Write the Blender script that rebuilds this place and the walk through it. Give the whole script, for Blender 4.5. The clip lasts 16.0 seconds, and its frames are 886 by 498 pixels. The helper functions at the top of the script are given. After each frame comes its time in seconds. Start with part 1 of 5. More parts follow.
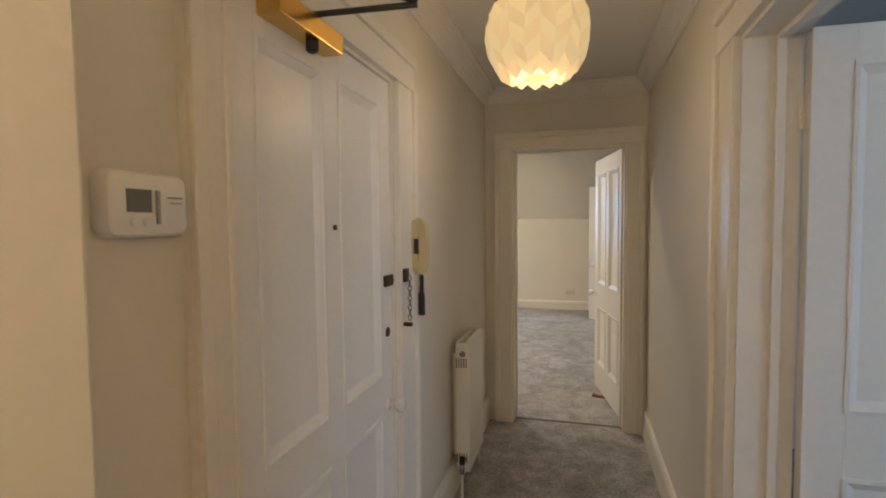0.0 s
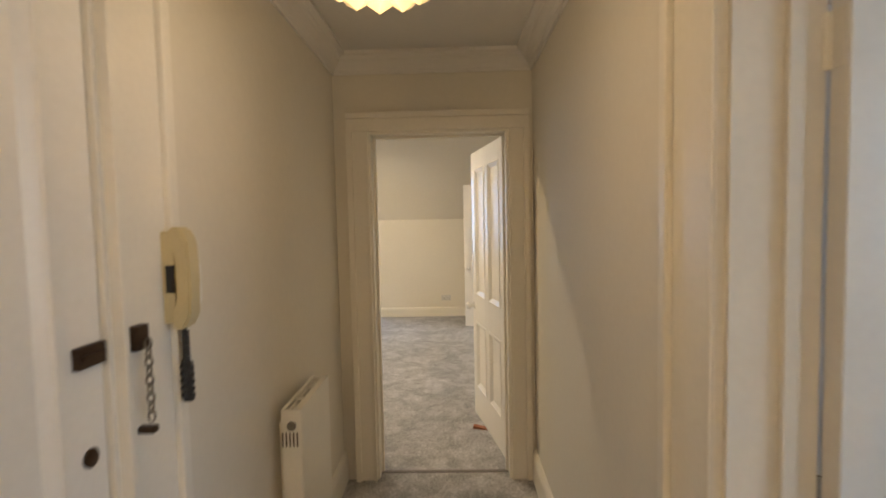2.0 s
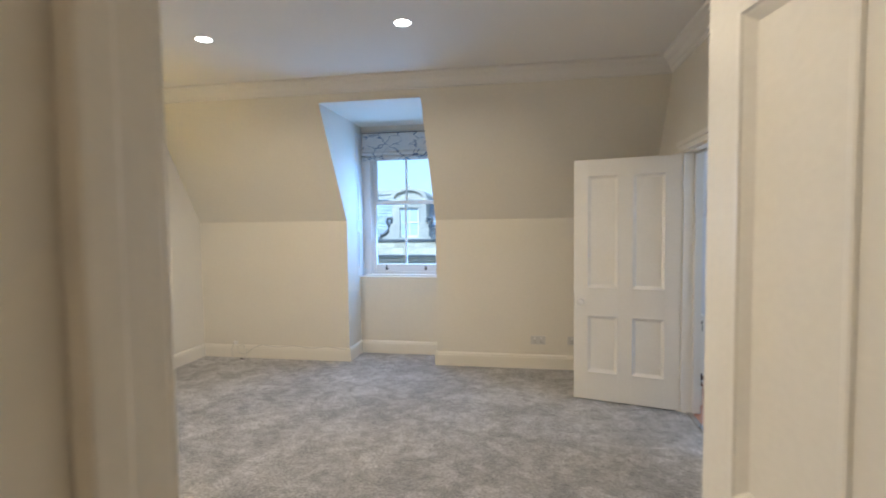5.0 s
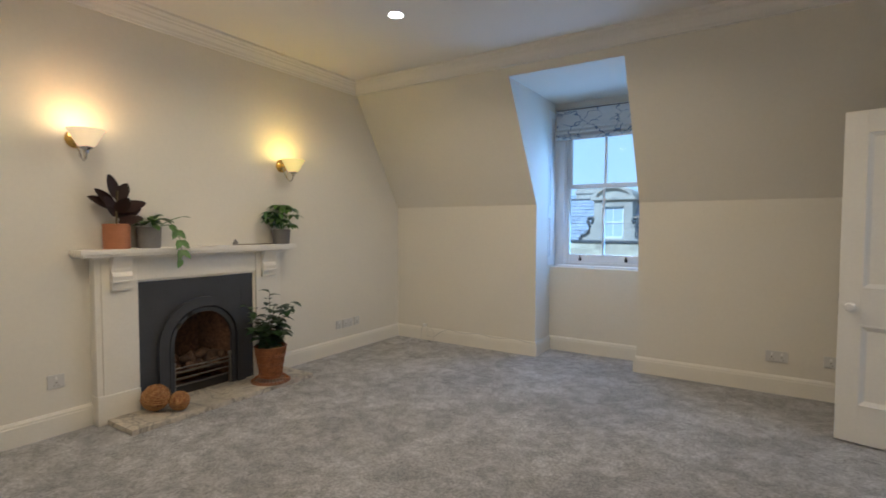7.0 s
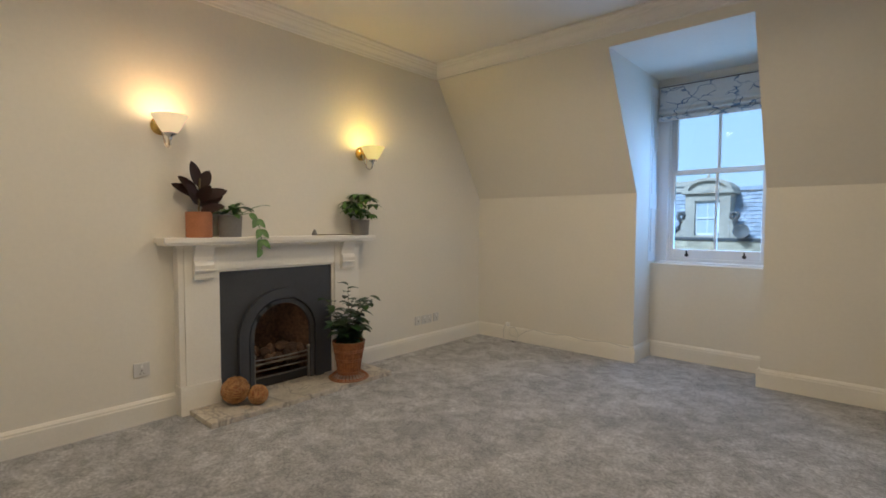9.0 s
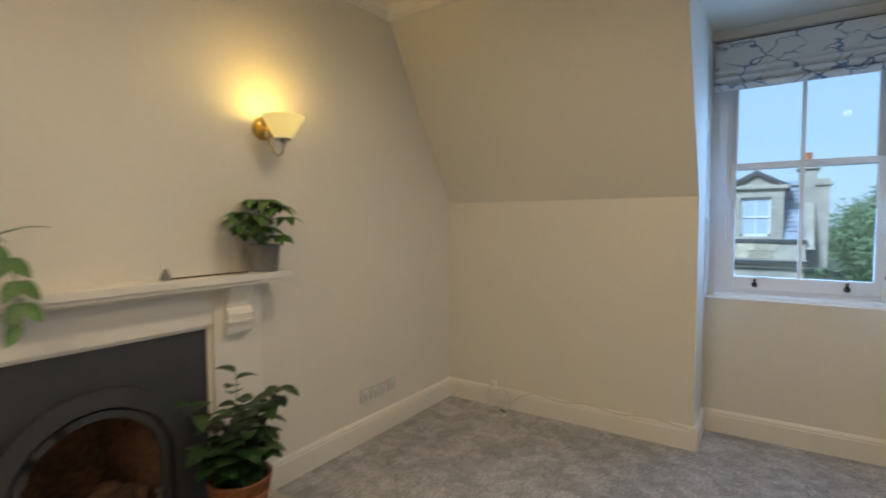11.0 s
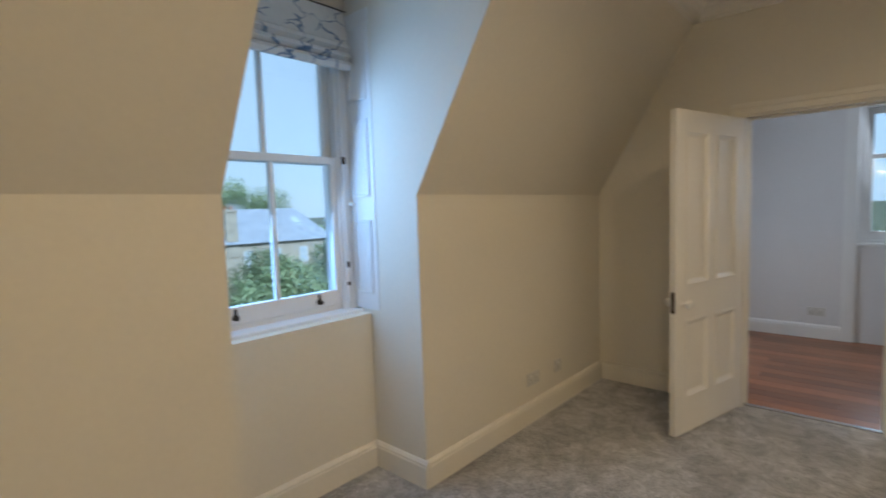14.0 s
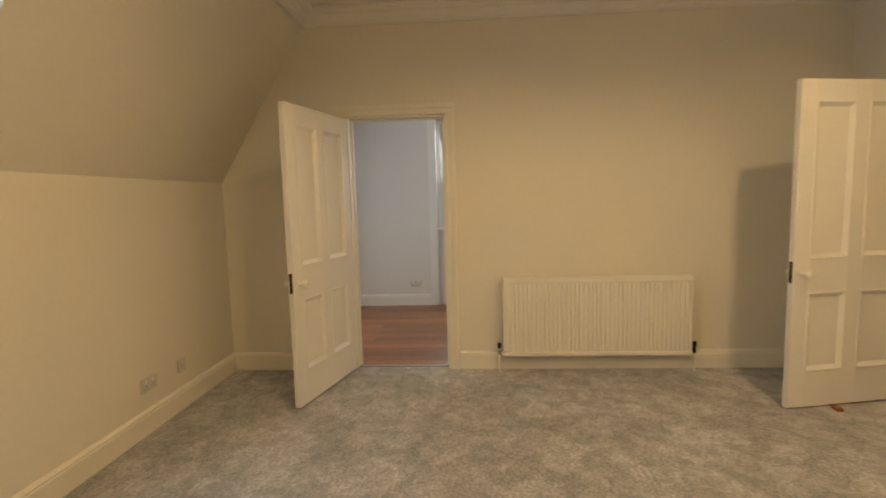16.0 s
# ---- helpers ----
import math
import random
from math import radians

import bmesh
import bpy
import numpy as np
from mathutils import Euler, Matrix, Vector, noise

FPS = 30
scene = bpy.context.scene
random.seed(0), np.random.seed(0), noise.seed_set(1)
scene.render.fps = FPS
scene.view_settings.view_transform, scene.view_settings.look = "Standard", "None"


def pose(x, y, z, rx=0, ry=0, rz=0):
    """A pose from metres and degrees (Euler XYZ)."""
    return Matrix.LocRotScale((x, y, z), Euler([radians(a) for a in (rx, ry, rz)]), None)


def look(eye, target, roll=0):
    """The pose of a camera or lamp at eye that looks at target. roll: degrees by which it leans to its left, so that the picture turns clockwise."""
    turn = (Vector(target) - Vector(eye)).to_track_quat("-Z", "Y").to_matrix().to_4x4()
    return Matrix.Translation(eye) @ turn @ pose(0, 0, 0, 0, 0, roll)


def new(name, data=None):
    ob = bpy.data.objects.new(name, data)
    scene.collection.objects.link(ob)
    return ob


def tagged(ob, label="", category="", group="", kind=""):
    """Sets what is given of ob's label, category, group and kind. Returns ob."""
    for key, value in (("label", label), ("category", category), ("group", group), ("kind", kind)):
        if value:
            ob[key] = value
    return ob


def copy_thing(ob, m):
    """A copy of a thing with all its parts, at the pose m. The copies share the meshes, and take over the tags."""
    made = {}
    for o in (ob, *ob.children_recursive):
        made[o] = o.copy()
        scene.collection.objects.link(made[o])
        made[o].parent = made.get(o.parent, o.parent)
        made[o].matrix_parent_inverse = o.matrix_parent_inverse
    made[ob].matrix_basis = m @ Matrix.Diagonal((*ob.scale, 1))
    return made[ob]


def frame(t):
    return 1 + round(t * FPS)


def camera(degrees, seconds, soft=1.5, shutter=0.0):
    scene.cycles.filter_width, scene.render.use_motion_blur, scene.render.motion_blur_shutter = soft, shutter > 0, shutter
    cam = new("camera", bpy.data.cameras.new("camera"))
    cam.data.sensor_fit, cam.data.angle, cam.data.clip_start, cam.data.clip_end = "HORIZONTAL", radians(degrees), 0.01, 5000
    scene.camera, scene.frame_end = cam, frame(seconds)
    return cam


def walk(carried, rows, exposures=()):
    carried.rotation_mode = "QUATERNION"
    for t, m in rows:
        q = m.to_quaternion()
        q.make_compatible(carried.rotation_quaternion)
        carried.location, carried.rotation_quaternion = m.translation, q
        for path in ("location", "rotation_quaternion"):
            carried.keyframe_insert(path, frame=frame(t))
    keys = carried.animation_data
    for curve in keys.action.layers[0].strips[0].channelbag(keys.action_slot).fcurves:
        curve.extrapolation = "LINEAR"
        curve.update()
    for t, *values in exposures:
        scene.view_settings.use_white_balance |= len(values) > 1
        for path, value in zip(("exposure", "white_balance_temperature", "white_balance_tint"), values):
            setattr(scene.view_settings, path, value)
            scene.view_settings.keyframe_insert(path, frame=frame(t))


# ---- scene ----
cam = camera(84.2, 16.0, 1.7, 0.4)
EXPOSURES = [(0.0, 1.2, 5850, 10), (1.0, 1.25, 6000, 10), (2.0, 1.45, 6350, 10), (2.5, 1.55, 6050, 10), (3.2, 1.6, 5900, 10), (5.3, 1.1, 5600, 10), (7.0, 0.68, 5600, 10), (8.2, 0.65, 5650, 10), (10.3, 0.56, 6100, 10), (12.5, 0.54, 6150, 10), (14.0, 0.56, 6450, 10), (15.0, 0.68, 8100, 11), (16.0, 0.86, 9000, 12)]
PATH = [
    (0, (-0.224, 0.213, 1.471), (-0.758, 2.138, 1.366), -0.6),
    (0.5, (-0.194, 0.245, 1.387), (-0.618, 2.197, 1.277), -0.7),
    (1, (-0.167, 0.401, 1.331), (-0.45, 2.378, 1.215), -0.8),
    (1.5, (-0.169, 0.683, 1.427), (-0.32, 2.674, 1.314), -1.1),
    (2, (-0.227, 1.008, 1.495), (-0.27, 3.005, 1.381), -1.2),
    (2.5, (-0.25, 1.432, 1.629), (-0.252, 3.425, 1.47), -1.4),
    (3, (-0.282, 1.945, 1.577), (-0.241, 3.942, 1.463), -0.7),
    (5.5, (-0.492, 3.882, 1.447), (-1.032, 5.805, 1.348), -0.5),
    (6, (-0.515, 4.005, 1.387), (-1.273, 5.854, 1.301), -0.2),
    (6.5, (-0.493, 4.049, 1.335), (-1.439, 5.808, 1.251), 0.0),
    (7, (-0.484, 4.051, 1.29), (-1.571, 5.727, 1.204), 0.2),
    (7.5, (-0.495, 4.046, 1.248), (-1.686, 5.65, 1.16), 0.4),
    (8, (-0.519, 4.064, 1.214), (-1.786, 5.608, 1.118), 0.5),
    (10.5, (-1.619, 5.048, 1.337), (-2.962, 6.526, 1.237), 0.2),
    (11, (-2.002, 5.438, 1.37), (-3.119, 7.094, 1.265), -0.2),
    (11.5, (-2.277, 5.826, 1.368), (-3.037, 7.673, 1.274), -0.8),
    (12, (-2.572, 6.155, 1.43), (-2.869, 8.13, 1.316), -1.4),
    (12.5, (-2.902, 6.515, 1.465), (-2.648, 8.494, 1.329), -1.3),
    (13, (-3.128, 6.859, 1.527), (-2.351, 8.694, 1.365), -1.3),
    (13.5, (-3.163, 6.955, 1.513), (-2.014, 8.585, 1.362), -1.6),
    (14, (-3.142, 6.93, 1.443), (-1.663, 8.266, 1.284), -1.9),
    (14.5, (-3.106, 6.825, 1.419), (-1.388, 7.832, 1.233), -2.0),
    (15, (-3.122, 6.767, 1.391), (-1.239, 7.414, 1.197), -1.8),
    (15.5, (-3.135, 6.732, 1.357), (-1.171, 7.059, 1.162), -1.9),
    (16, (-3.118, 6.691, 1.358), (-1.132, 6.812, 1.154), -1.5),
]
walk(cam, [(t, look(eye, target, roll)) for t, eye, target, roll in PATH], EXPOSURES)
SKY = 0.092

# ---- world, sun ----
world = bpy.data.worlds.new("sky")
scene.world = world
world.use_nodes = True
wn = world.node_tree
sky = wn.nodes.new("ShaderNodeTexSky")
sky.sky_type, sky.sun_disc = "NISHITA", False
sky.sun_elevation, sky.sun_rotation = radians(44), radians(200)
sky.dust_density, sky.air_density, sky.ozone_density = 0.3, 1.2, 4.0
cloud = wn.nodes.new("ShaderNodeMixRGB")   # thin even cloud over the blue
cloud.inputs[0].default_value, cloud.inputs[2].default_value = 0.85, (5.2, 7.0, 9.1, 1)
wn.links.new(sky.outputs[0], cloud.inputs[1])
wn.links.new(cloud.outputs[0], wn.nodes["Background"].inputs[0])
wn.nodes["Background"].inputs[1].default_value = SKY
sun_data = bpy.data.lights.new("sun", "SUN")
sun_data.energy, sun_data.angle, sun_data.color = 4.2, radians(15), (0.88, 0.94, 1.0)
sun = new("sun", sun_data)
sun.matrix_world = look((0, 0, 30), (4, 11, 20))


# ---- materials ----
def material(name, colour, rough=0.5, metal=0.0, vary=0.06, grain=8.0, fine=120.0, bump=0.0, bump_scale=200.0, spec=0.5, tint=None, per_object=0.0):
    m = bpy.data.materials.new(name)
    m.use_nodes = True
    nt = m.node_tree
    b = nt.nodes["Principled BSDF"]
    b.inputs["Roughness"].default_value, b.inputs["Metallic"].default_value = rough, metal
    b.inputs["Specular IOR Level"].default_value = spec
    tc = nt.nodes.new("ShaderNodeTexCoord")
    n1, n2 = nt.nodes.new("ShaderNodeTexNoise"), nt.nodes.new("ShaderNodeTexNoise")
    n1.inputs["Scale"].default_value, n2.inputs["Scale"].default_value = grain, fine
    n1.inputs["Detail"].default_value, n2.inputs["Detail"].default_value = 6, 3
    add = nt.nodes.new("ShaderNodeMath")
    add.operation = "MULTIPLY_ADD"
    add.inputs[1].default_value = 0.5
    half = nt.nodes.new("ShaderNodeMath")
    half.operation = "MULTIPLY"
    half.inputs[1].default_value = 0.5
    for n in (n1, n2):
        nt.links.new(tc.outputs["Object"], n.inputs["Vector"])
    nt.links.new(n2.outputs["Fac"], half.inputs[0])
    nt.links.new(n1.outputs["Fac"], add.inputs[0])
    nt.links.new(half.outputs[0], add.inputs[2])
    ramp = nt.nodes.new("ShaderNodeValToRGB")
    ramp.color_ramp.elements[0].position, ramp.color_ramp.elements[1].position = 0.33, 0.67
    low = tint or tuple(c * (1 - 2 * vary) for c in colour)
    high = tuple(min(1, c * (1 + vary)) for c in colour)
    ramp.color_ramp.elements[0].color, ramp.color_ramp.elements[1].color = (*low, 1), (*high, 1)
    nt.links.new(add.outputs[0], ramp.inputs[0])
    out = ramp.outputs[0]
    if per_object:
        info, hsv, mr = nt.nodes.new("ShaderNodeObjectInfo"), nt.nodes.new("ShaderNodeHueSaturation"), nt.nodes.new("ShaderNodeMapRange")
        mr.inputs[3].default_value, mr.inputs[4].default_value = 1 - per_object, 1 + per_object
        nt.links.new(info.outputs["Random"], mr.inputs[0])
        nt.links.new(mr.outputs[0], hsv.inputs["Value"])
        nt.links.new(out, hsv.inputs["Color"])
        out = hsv.outputs[0]
    nt.links.new(out, b.inputs["Base Color"])
    if bump:
        n3, bp = nt.nodes.new("ShaderNodeTexNoise"), nt.nodes.new("ShaderNodeBump")
        n3.inputs["Scale"].default_value, n3.inputs["Detail"].default_value = bump_scale, 4
        bp.inputs["Strength"].default_value, bp.inputs["Distance"].default_value = bump, 0.01
        nt.links.new(tc.outputs["Object"], n3.inputs["Vector"])
        nt.links.new(n3.outputs["Fac"], bp.inputs["Height"])
        nt.links.new(bp.outputs[0], b.inputs["Normal"])
    return m


def glow(name, colour, strength):
    m = bpy.data.materials.new(name)
    m.use_nodes = True
    b = m.node_tree.nodes["Principled BSDF"]
    b.inputs["Base Color"].default_value = (*colour, 1)
    b.inputs["Emission Color"].default_value = (*colour, 1)
    b.inputs["Emission Strength"].default_value = strength
    return m


def carpet_material():
    """Cut pile: brushed patches that lie light or dark, over short tufts."""
    m = material("carpet_pile", (0.56, 0.55, 0.555), 0.95, vary=0.04, grain=60.0, fine=240.0, bump=0.9, bump_scale=260.0, spec=0.15, tint=(0.41, 0.405, 0.41))
    nt = m.node_tree
    b = nt.nodes["Principled BSDF"]
    base = b.inputs["Base Color"].links[0].from_socket
    tc = next(n for n in nt.nodes if n.type == "TEX_COORD")
    out = base
    for scale, warp, low, high, dark in ((1.7, 0.4, 0.42, 0.58, 0.88), (5.5, 0.6, 0.43, 0.57, 0.82), (14.0, 0.5, 0.42, 0.58, 0.83), (60.0, 0.0, 0.38, 0.62, 0.74)):
        n, mr, mul = nt.nodes.new("ShaderNodeTexNoise"), nt.nodes.new("ShaderNodeMapRange"), nt.nodes.new("ShaderNodeMixRGB")
        n.inputs["Scale"].default_value, n.inputs["Distortion"].default_value, n.inputs["Detail"].default_value = scale, warp, 5
        mr.inputs[1].default_value, mr.inputs[2].default_value, mr.inputs[3].default_value, mr.inputs[4].default_value = low, high, dark, 1.08
        mul.blend_type = "MULTIPLY"
        mul.inputs[0].default_value = 1.0
        nt.links.new(tc.outputs["Object"], n.inputs["Vector"])
        nt.links.new(n.outputs["Fac"], mr.inputs[0])
        nt.links.new(out, mul.inputs[1])
        nt.links.new(mr.outputs[0], mul.inputs[2])
        out = mul.outputs[0]
    nt.links.new(out, b.inputs["Base Color"])
    b.inputs["Sheen Weight"].default_value, b.inputs["Sheen Roughness"].default_value = 0.4, 0.4
    return m


def glass_material():
    m = bpy.data.materials.new("window_glass")
    m.use_nodes = True
    nt = m.node_tree
    nt.nodes.remove(nt.nodes["Principled BSDF"])
    tr, gl, mix = nt.nodes.new("ShaderNodeBsdfTransparent"), nt.nodes.new("ShaderNodeBsdfGlossy"), nt.nodes.new("ShaderNodeMixShader")
    gl.inputs["Roughness"].default_value = 0.02
    tr.inputs["Color"].default_value = (0.84, 0.92, 0.97, 1)
    fr = nt.nodes.new("ShaderNodeFresnel")
    nt.links.new(fr.outputs[0], mix.inputs[0])
    nt.links.new(tr.outputs[0], mix.inputs[1])
    nt.links.new(gl.outputs[0], mix.inputs[2])
    nt.links.new(mix.outputs[0], nt.nodes["Material Output"].inputs[0])
    return m


WALL = material("wall_paint", (0.757, 0.720, 0.640), 0.75, vary=0.015, grain=2.0, fine=40, bump=0.05, bump_scale=90, spec=0.3)
CEIL = material("ceiling_paint", (0.78, 0.76, 0.73), 0.85, vary=0.012, grain=2.0, fine=40, bump=0.04, bump_scale=70, spec=0.2)
KITCHEN_WALL = material("kitchen_paint", (0.74, 0.74, 0.76), 0.75, vary=0.015, grain=2.0, fine=40, bump=0.04, bump_scale=90, spec=0.3)
GLOSS = material("gloss_paint", (0.80, 0.765, 0.69), 0.45, vary=0.02, grain=5, fine=60, bump=0.06, bump_scale=45)
DOOR_PAINT = material("door_paint", (0.80, 0.78, 0.74), 0.35, vary=0.02, grain=5, fine=60, bump=0.08, bump_scale=35)
WINDOW_PAINT = material("window_paint", (0.80, 0.81, 0.82), 0.3, vary=0.015, grain=6, fine=60, bump=0.05, bump_scale=40)
RADIATOR = material("radiator_enamel", (0.82, 0.80, 0.73), 0.3, vary=0.015, grain=6, fine=60)
CARPET = carpet_material()
WOOD = material("laminate_wood", (0.30, 0.12, 0.055), 0.32, vary=0.15, grain=5, fine=60, tint=(0.20, 0.075, 0.035), per_object=0.35)
GLASS = glass_material()
PLASTIC = material("white_plastic", (0.82, 0.81, 0.79), 0.35, vary=0.01)
SOCKET_PLASTIC = material("aged_socket_plastic", (0.61, 0.60, 0.58), 0.35, vary=0.02)
CREAM_PLASTIC = material("cream_plastic", (0.60, 0.51, 0.30), 0.4, vary=0.03)
BLACK = material("black_rubber", (0.015, 0.015, 0.016), 0.45, vary=0.1)
DARK_METAL = material("bronzed_metal", (0.07, 0.045, 0.03), 0.4, 0.8, vary=0.15)
CHROME = material("chrome", (0.55, 0.55, 0.55), 0.2, 1.0, vary=0.05)
STEEL = material("dull_steel", (0.25, 0.23, 0.20), 0.4, 0.9, vary=0.15)
BRASS = material("brass", (0.75, 0.48, 0.13), 0.22, 1.0, vary=0.08)
PORCELAIN = material("porcelain", (0.82, 0.80, 0.76), 0.12, vary=0.01)
# Dark brown that paints in the shade inside openings and hollow gaps.
SHADOW_GAP = material("gap_shade", (0.10, 0.08, 0.06), 0.9, vary=0.1)


# ---- mesh helpers ----
def box(bm, x0, x1, y0, y1, z0, z1, bevel=0.0):
    r = bmesh.ops.create_cube(bm, size=1.0)
    vs = r["verts"]
    for v in vs:
        v.co = Vector(((x0 + x1) / 2 + v.co.x * (x1 - x0), (y0 + y1) / 2 + v.co.y * (y1 - y0), (z0 + z1) / 2 + v.co.z * (z1 - z0)))
    if bevel:
        edges = list({e for v in vs for e in v.link_edges})
        bmesh.ops.bevel(bm, geom=edges, offset=bevel, segments=2, affect="EDGES", profile=0.6)
    return bm


def boxes(*dims, bevel=0.0):
    bm = bmesh.new()
    for d in dims:
        box(bm, *d, bevel=bevel)
    return bm


def prism(bm, points, axis, a, b):
    """Extrudes a polygon along x, y or z from a to b; its points hold the other two coordinates in order."""
    def co(p, w):
        return {"x": (w, p[0], p[1]), "y": (p[0], w, p[1]), "z": (p[0], p[1], w)}[axis]
    lo, hi = [bm.verts.new(co(p, a)) for p in points], [bm.verts.new(co(p, b)) for p in points]
    bm.faces.new(lo)
    bm.faces.new(hi[::-1])
    for i in range(len(points)):
        j = (i + 1) % len(points)
        bm.faces.new((lo[i], hi[i], hi[j], lo[j]))
    bmesh.ops.recalc_face_normals(bm, faces=bm.faces)
    return bm


def lathe(bm, profile, m=Matrix(), steps=20):
    """Turns a profile of (radius, height) round z, then moves it by m."""
    rings = []
    for r, z in profile:
        rings.append([bm.verts.new(m @ Vector((r * math.cos(2 * math.pi * i / steps), r * math.sin(2 * math.pi * i / steps), z))) for i in range(steps)])
    for a, b in zip(rings, rings[1:]):
        for i in range(steps):
            bm.faces.new((a[i], a[(i + 1) % steps], b[(i + 1) % steps], b[i]))
    if profile[0][0] > 0.0005:
        bm.faces.new(rings[0][::-1])
    if profile[-1][0] > 0.0005:
        bm.faces.new(rings[-1])
    return bm


def tube(bm, points, radius, sides=8, taper=1.0):
    """A round bar along a line of points."""
    pts = [Vector(p) for p in points]
    rings, n = [], len(pts)
    for i, p in enumerate(pts):
        d = (pts[min(i + 1, n - 1)] - pts[max(i - 1, 0)]).normalized()
        u = d.cross(Vector((0, 0, 1)) if abs(d.z) < 0.9 else Vector((1, 0, 0))).normalized()
        w = d.cross(u)
        r = radius * (1 + (taper - 1) * i / max(1, n - 1))
        rings.append([bm.verts.new(p + r * (math.cos(2 * math.pi * k / sides) * u + math.sin(2 * math.pi * k / sides) * w)) for k in range(sides)])
    for a, b in zip(rings, rings[1:]):
        for k in range(sides):
            bm.faces.new((a[k], a[(k + 1) % sides], b[(k + 1) % sides], b[k]))
    bm.faces.new(rings[0][::-1])
    bm.faces.new(rings[-1])
    return bm


def mesh_of(name, bm, mat, smooth=False):
    bmesh.ops.recalc_face_normals(bm, faces=bm.faces)
    me = bpy.data.meshes.new(name)
    bm.to_mesh(me)
    bm.free()
    me.materials.append(mat)
    if smooth:
        for p in me.polygons:
            p.use_smooth = True
        me.set_sharp_from_angle(angle=radians(35))
    return me


def part(name, bm, mat, parent, label="", smooth=False):
    ob = new(name, mesh_of(name, bm, mat, smooth))
    ob.parent = parent
    return tagged(ob, label)


def solid(name, bm, mat, label="", category="", kind="", group="", smooth=False):
    return tagged(new(name, mesh_of(name, bm, mat, smooth)), label, category, group, kind)


def thing(name, label, category, m=Matrix(), group="", kind=""):
    ob = new(name)
    ob.matrix_world = m
    return tagged(ob, label, category, group, kind)


def structure(name, bm, mat, label, category):
    return solid(name, bm, mat, label, category, "structure")


# ---- plan, metres ----
WX, EX = -4.12, 0.705            # living room west and east faces
SY, NY = 3.925, 8.67              # south face, knee wall face
DX0, DX1 = -2.37, -1.40          # dormer sides
ROOF, DORMER_TOP = 2.80, 2.615
HALL_W, HALL_E, HALL_TOP, HALL_END = -0.885, 0.225, 2.42, 3.775
SLOPE = [(NY, 1.523), (7.895, ROOF)]


def slope_y(z):
    return NY + (z - 1.523) * (7.895 - NY) / (ROOF - 1.523)


# ---- floors ----
structure("floor_carpet", boxes((-4.4, 0.76, -1.3, 9.4, -0.06, 0.0), (0.76, 2.7, -1.3, 3.75, -0.06, 0.0)), CARPET, "grey mottled cut pile fitted carpet", "carpet")
# ---- walls ----
structure("wall_west", boxes((WX - 0.45, WX, 3.775, 5.86, 0, 2.95), (WX - 0.45, WX, 6.62, NY, 0, 2.95), (WX - 0.45, WX, 5.86, 6.62, 0.8, 2.95)), WALL, "cream painted plaster wall", "wall")
full = [(NY, 0.0), (NY, 1.523), (7.895, ROOF), (7.895, 2.95), (9.36, 2.95), (9.36, 0.0)]
bm = prism(bmesh.new(), full, "x", WX - 0.45, DX0)
structure("wall_north_1", bm, WALL, "cream painted knee wall with sloped coomb ceiling", "wall")
bm = prism(bmesh.new(), full, "x", DX1, EX)
structure("wall_north_2", bm, WALL, "cream painted knee wall with sloped coomb ceiling", "wall")
bm = prism(bmesh.new(), [(slope_y(DORMER_TOP), DORMER_TOP), (7.895, ROOF), (7.895, 2.95), (9.36, 2.95), (9.36, DORMER_TOP)], "x", DX0, DX1)
structure("wall_north_3", bm, WALL, "painted plaster strip above the dormer window", "wall")
structure("wall_north_4", boxes((DX0, DX1, 9.06, 9.36, 0, 0.88)), WALL, "painted plaster apron below the dormer window", "wall")
KD0, KD1, KDH = 6.885, 7.647, 2.005
structure("wall_east", boxes((EX, EX + 0.14, SY, KD0, 0, 2.95), (EX, EX + 0.14, KD1, 9.36, 0, 2.95), (EX, EX + 0.14, KD0, KD1, KDH, 2.95)), WALL, "cream painted plaster wall with doorway", "wall")
HD0, HD1, HDH = -0.692, 0.086, 2.0
structure("wall_south", boxes((WX - 0.45, HD0, HALL_END, SY, 0, 2.95), (HD1, EX + 0.14, HALL_END, SY, 0, 2.95), (HD0, HD1, HALL_END, SY, HDH, 2.95)), WALL, "cream painted plaster wall with doorway", "wall")
structure("ceiling_living", boxes((WX - 0.45, EX + 0.14, HALL_END, 7.9, ROOF, 2.95)), CEIL, "white painted flat plaster ceiling", "ceiling")
structure("ceiling_hall", boxes((HALL_W - 0.2, HALL_E + 0.15, -1.3, HALL_END, HALL_TOP, 2.6)), CEIL, "white painted hall ceiling", "ceiling")
ED0, ED1, EDH = 1.020, 1.925, 1.995
structure("wall_hall_west", boxes((HALL_W - 0.2, HALL_W, 0.55, ED0, 0, 2.5), (HALL_W - 0.2, HALL_W, ED1, HALL_END, 0, 2.5), (HALL_W - 0.2, HALL_W, ED0, ED1, EDH, 2.5), (HALL_W - 0.35, HALL_W - 0.2, 0.55, 2.4, 0, 2.5)), WALL, "cream painted hall wall", "wall")
structure("wall_hall_return", boxes((HALL_W - 0.2, -0.75, -1.3, 0.63, 0, 2.5), bevel=0.004), WALL, "cream painted wall corner beside the entrance", "wall")
SD0, SD1, SDH = 1.0, 1.832, 2.0
structure("wall_hall_east", boxes((HALL_E, HALL_E + 0.15, -1.3, SD0, 0, 2.5), (HALL_E, HALL_E + 0.15, SD1, HALL_END, 0, 2.5), (HALL_E, HALL_E + 0.15, SD0, SD1, SDH, 2.5)), WALL, "cream painted hall wall with side doorway", "wall")
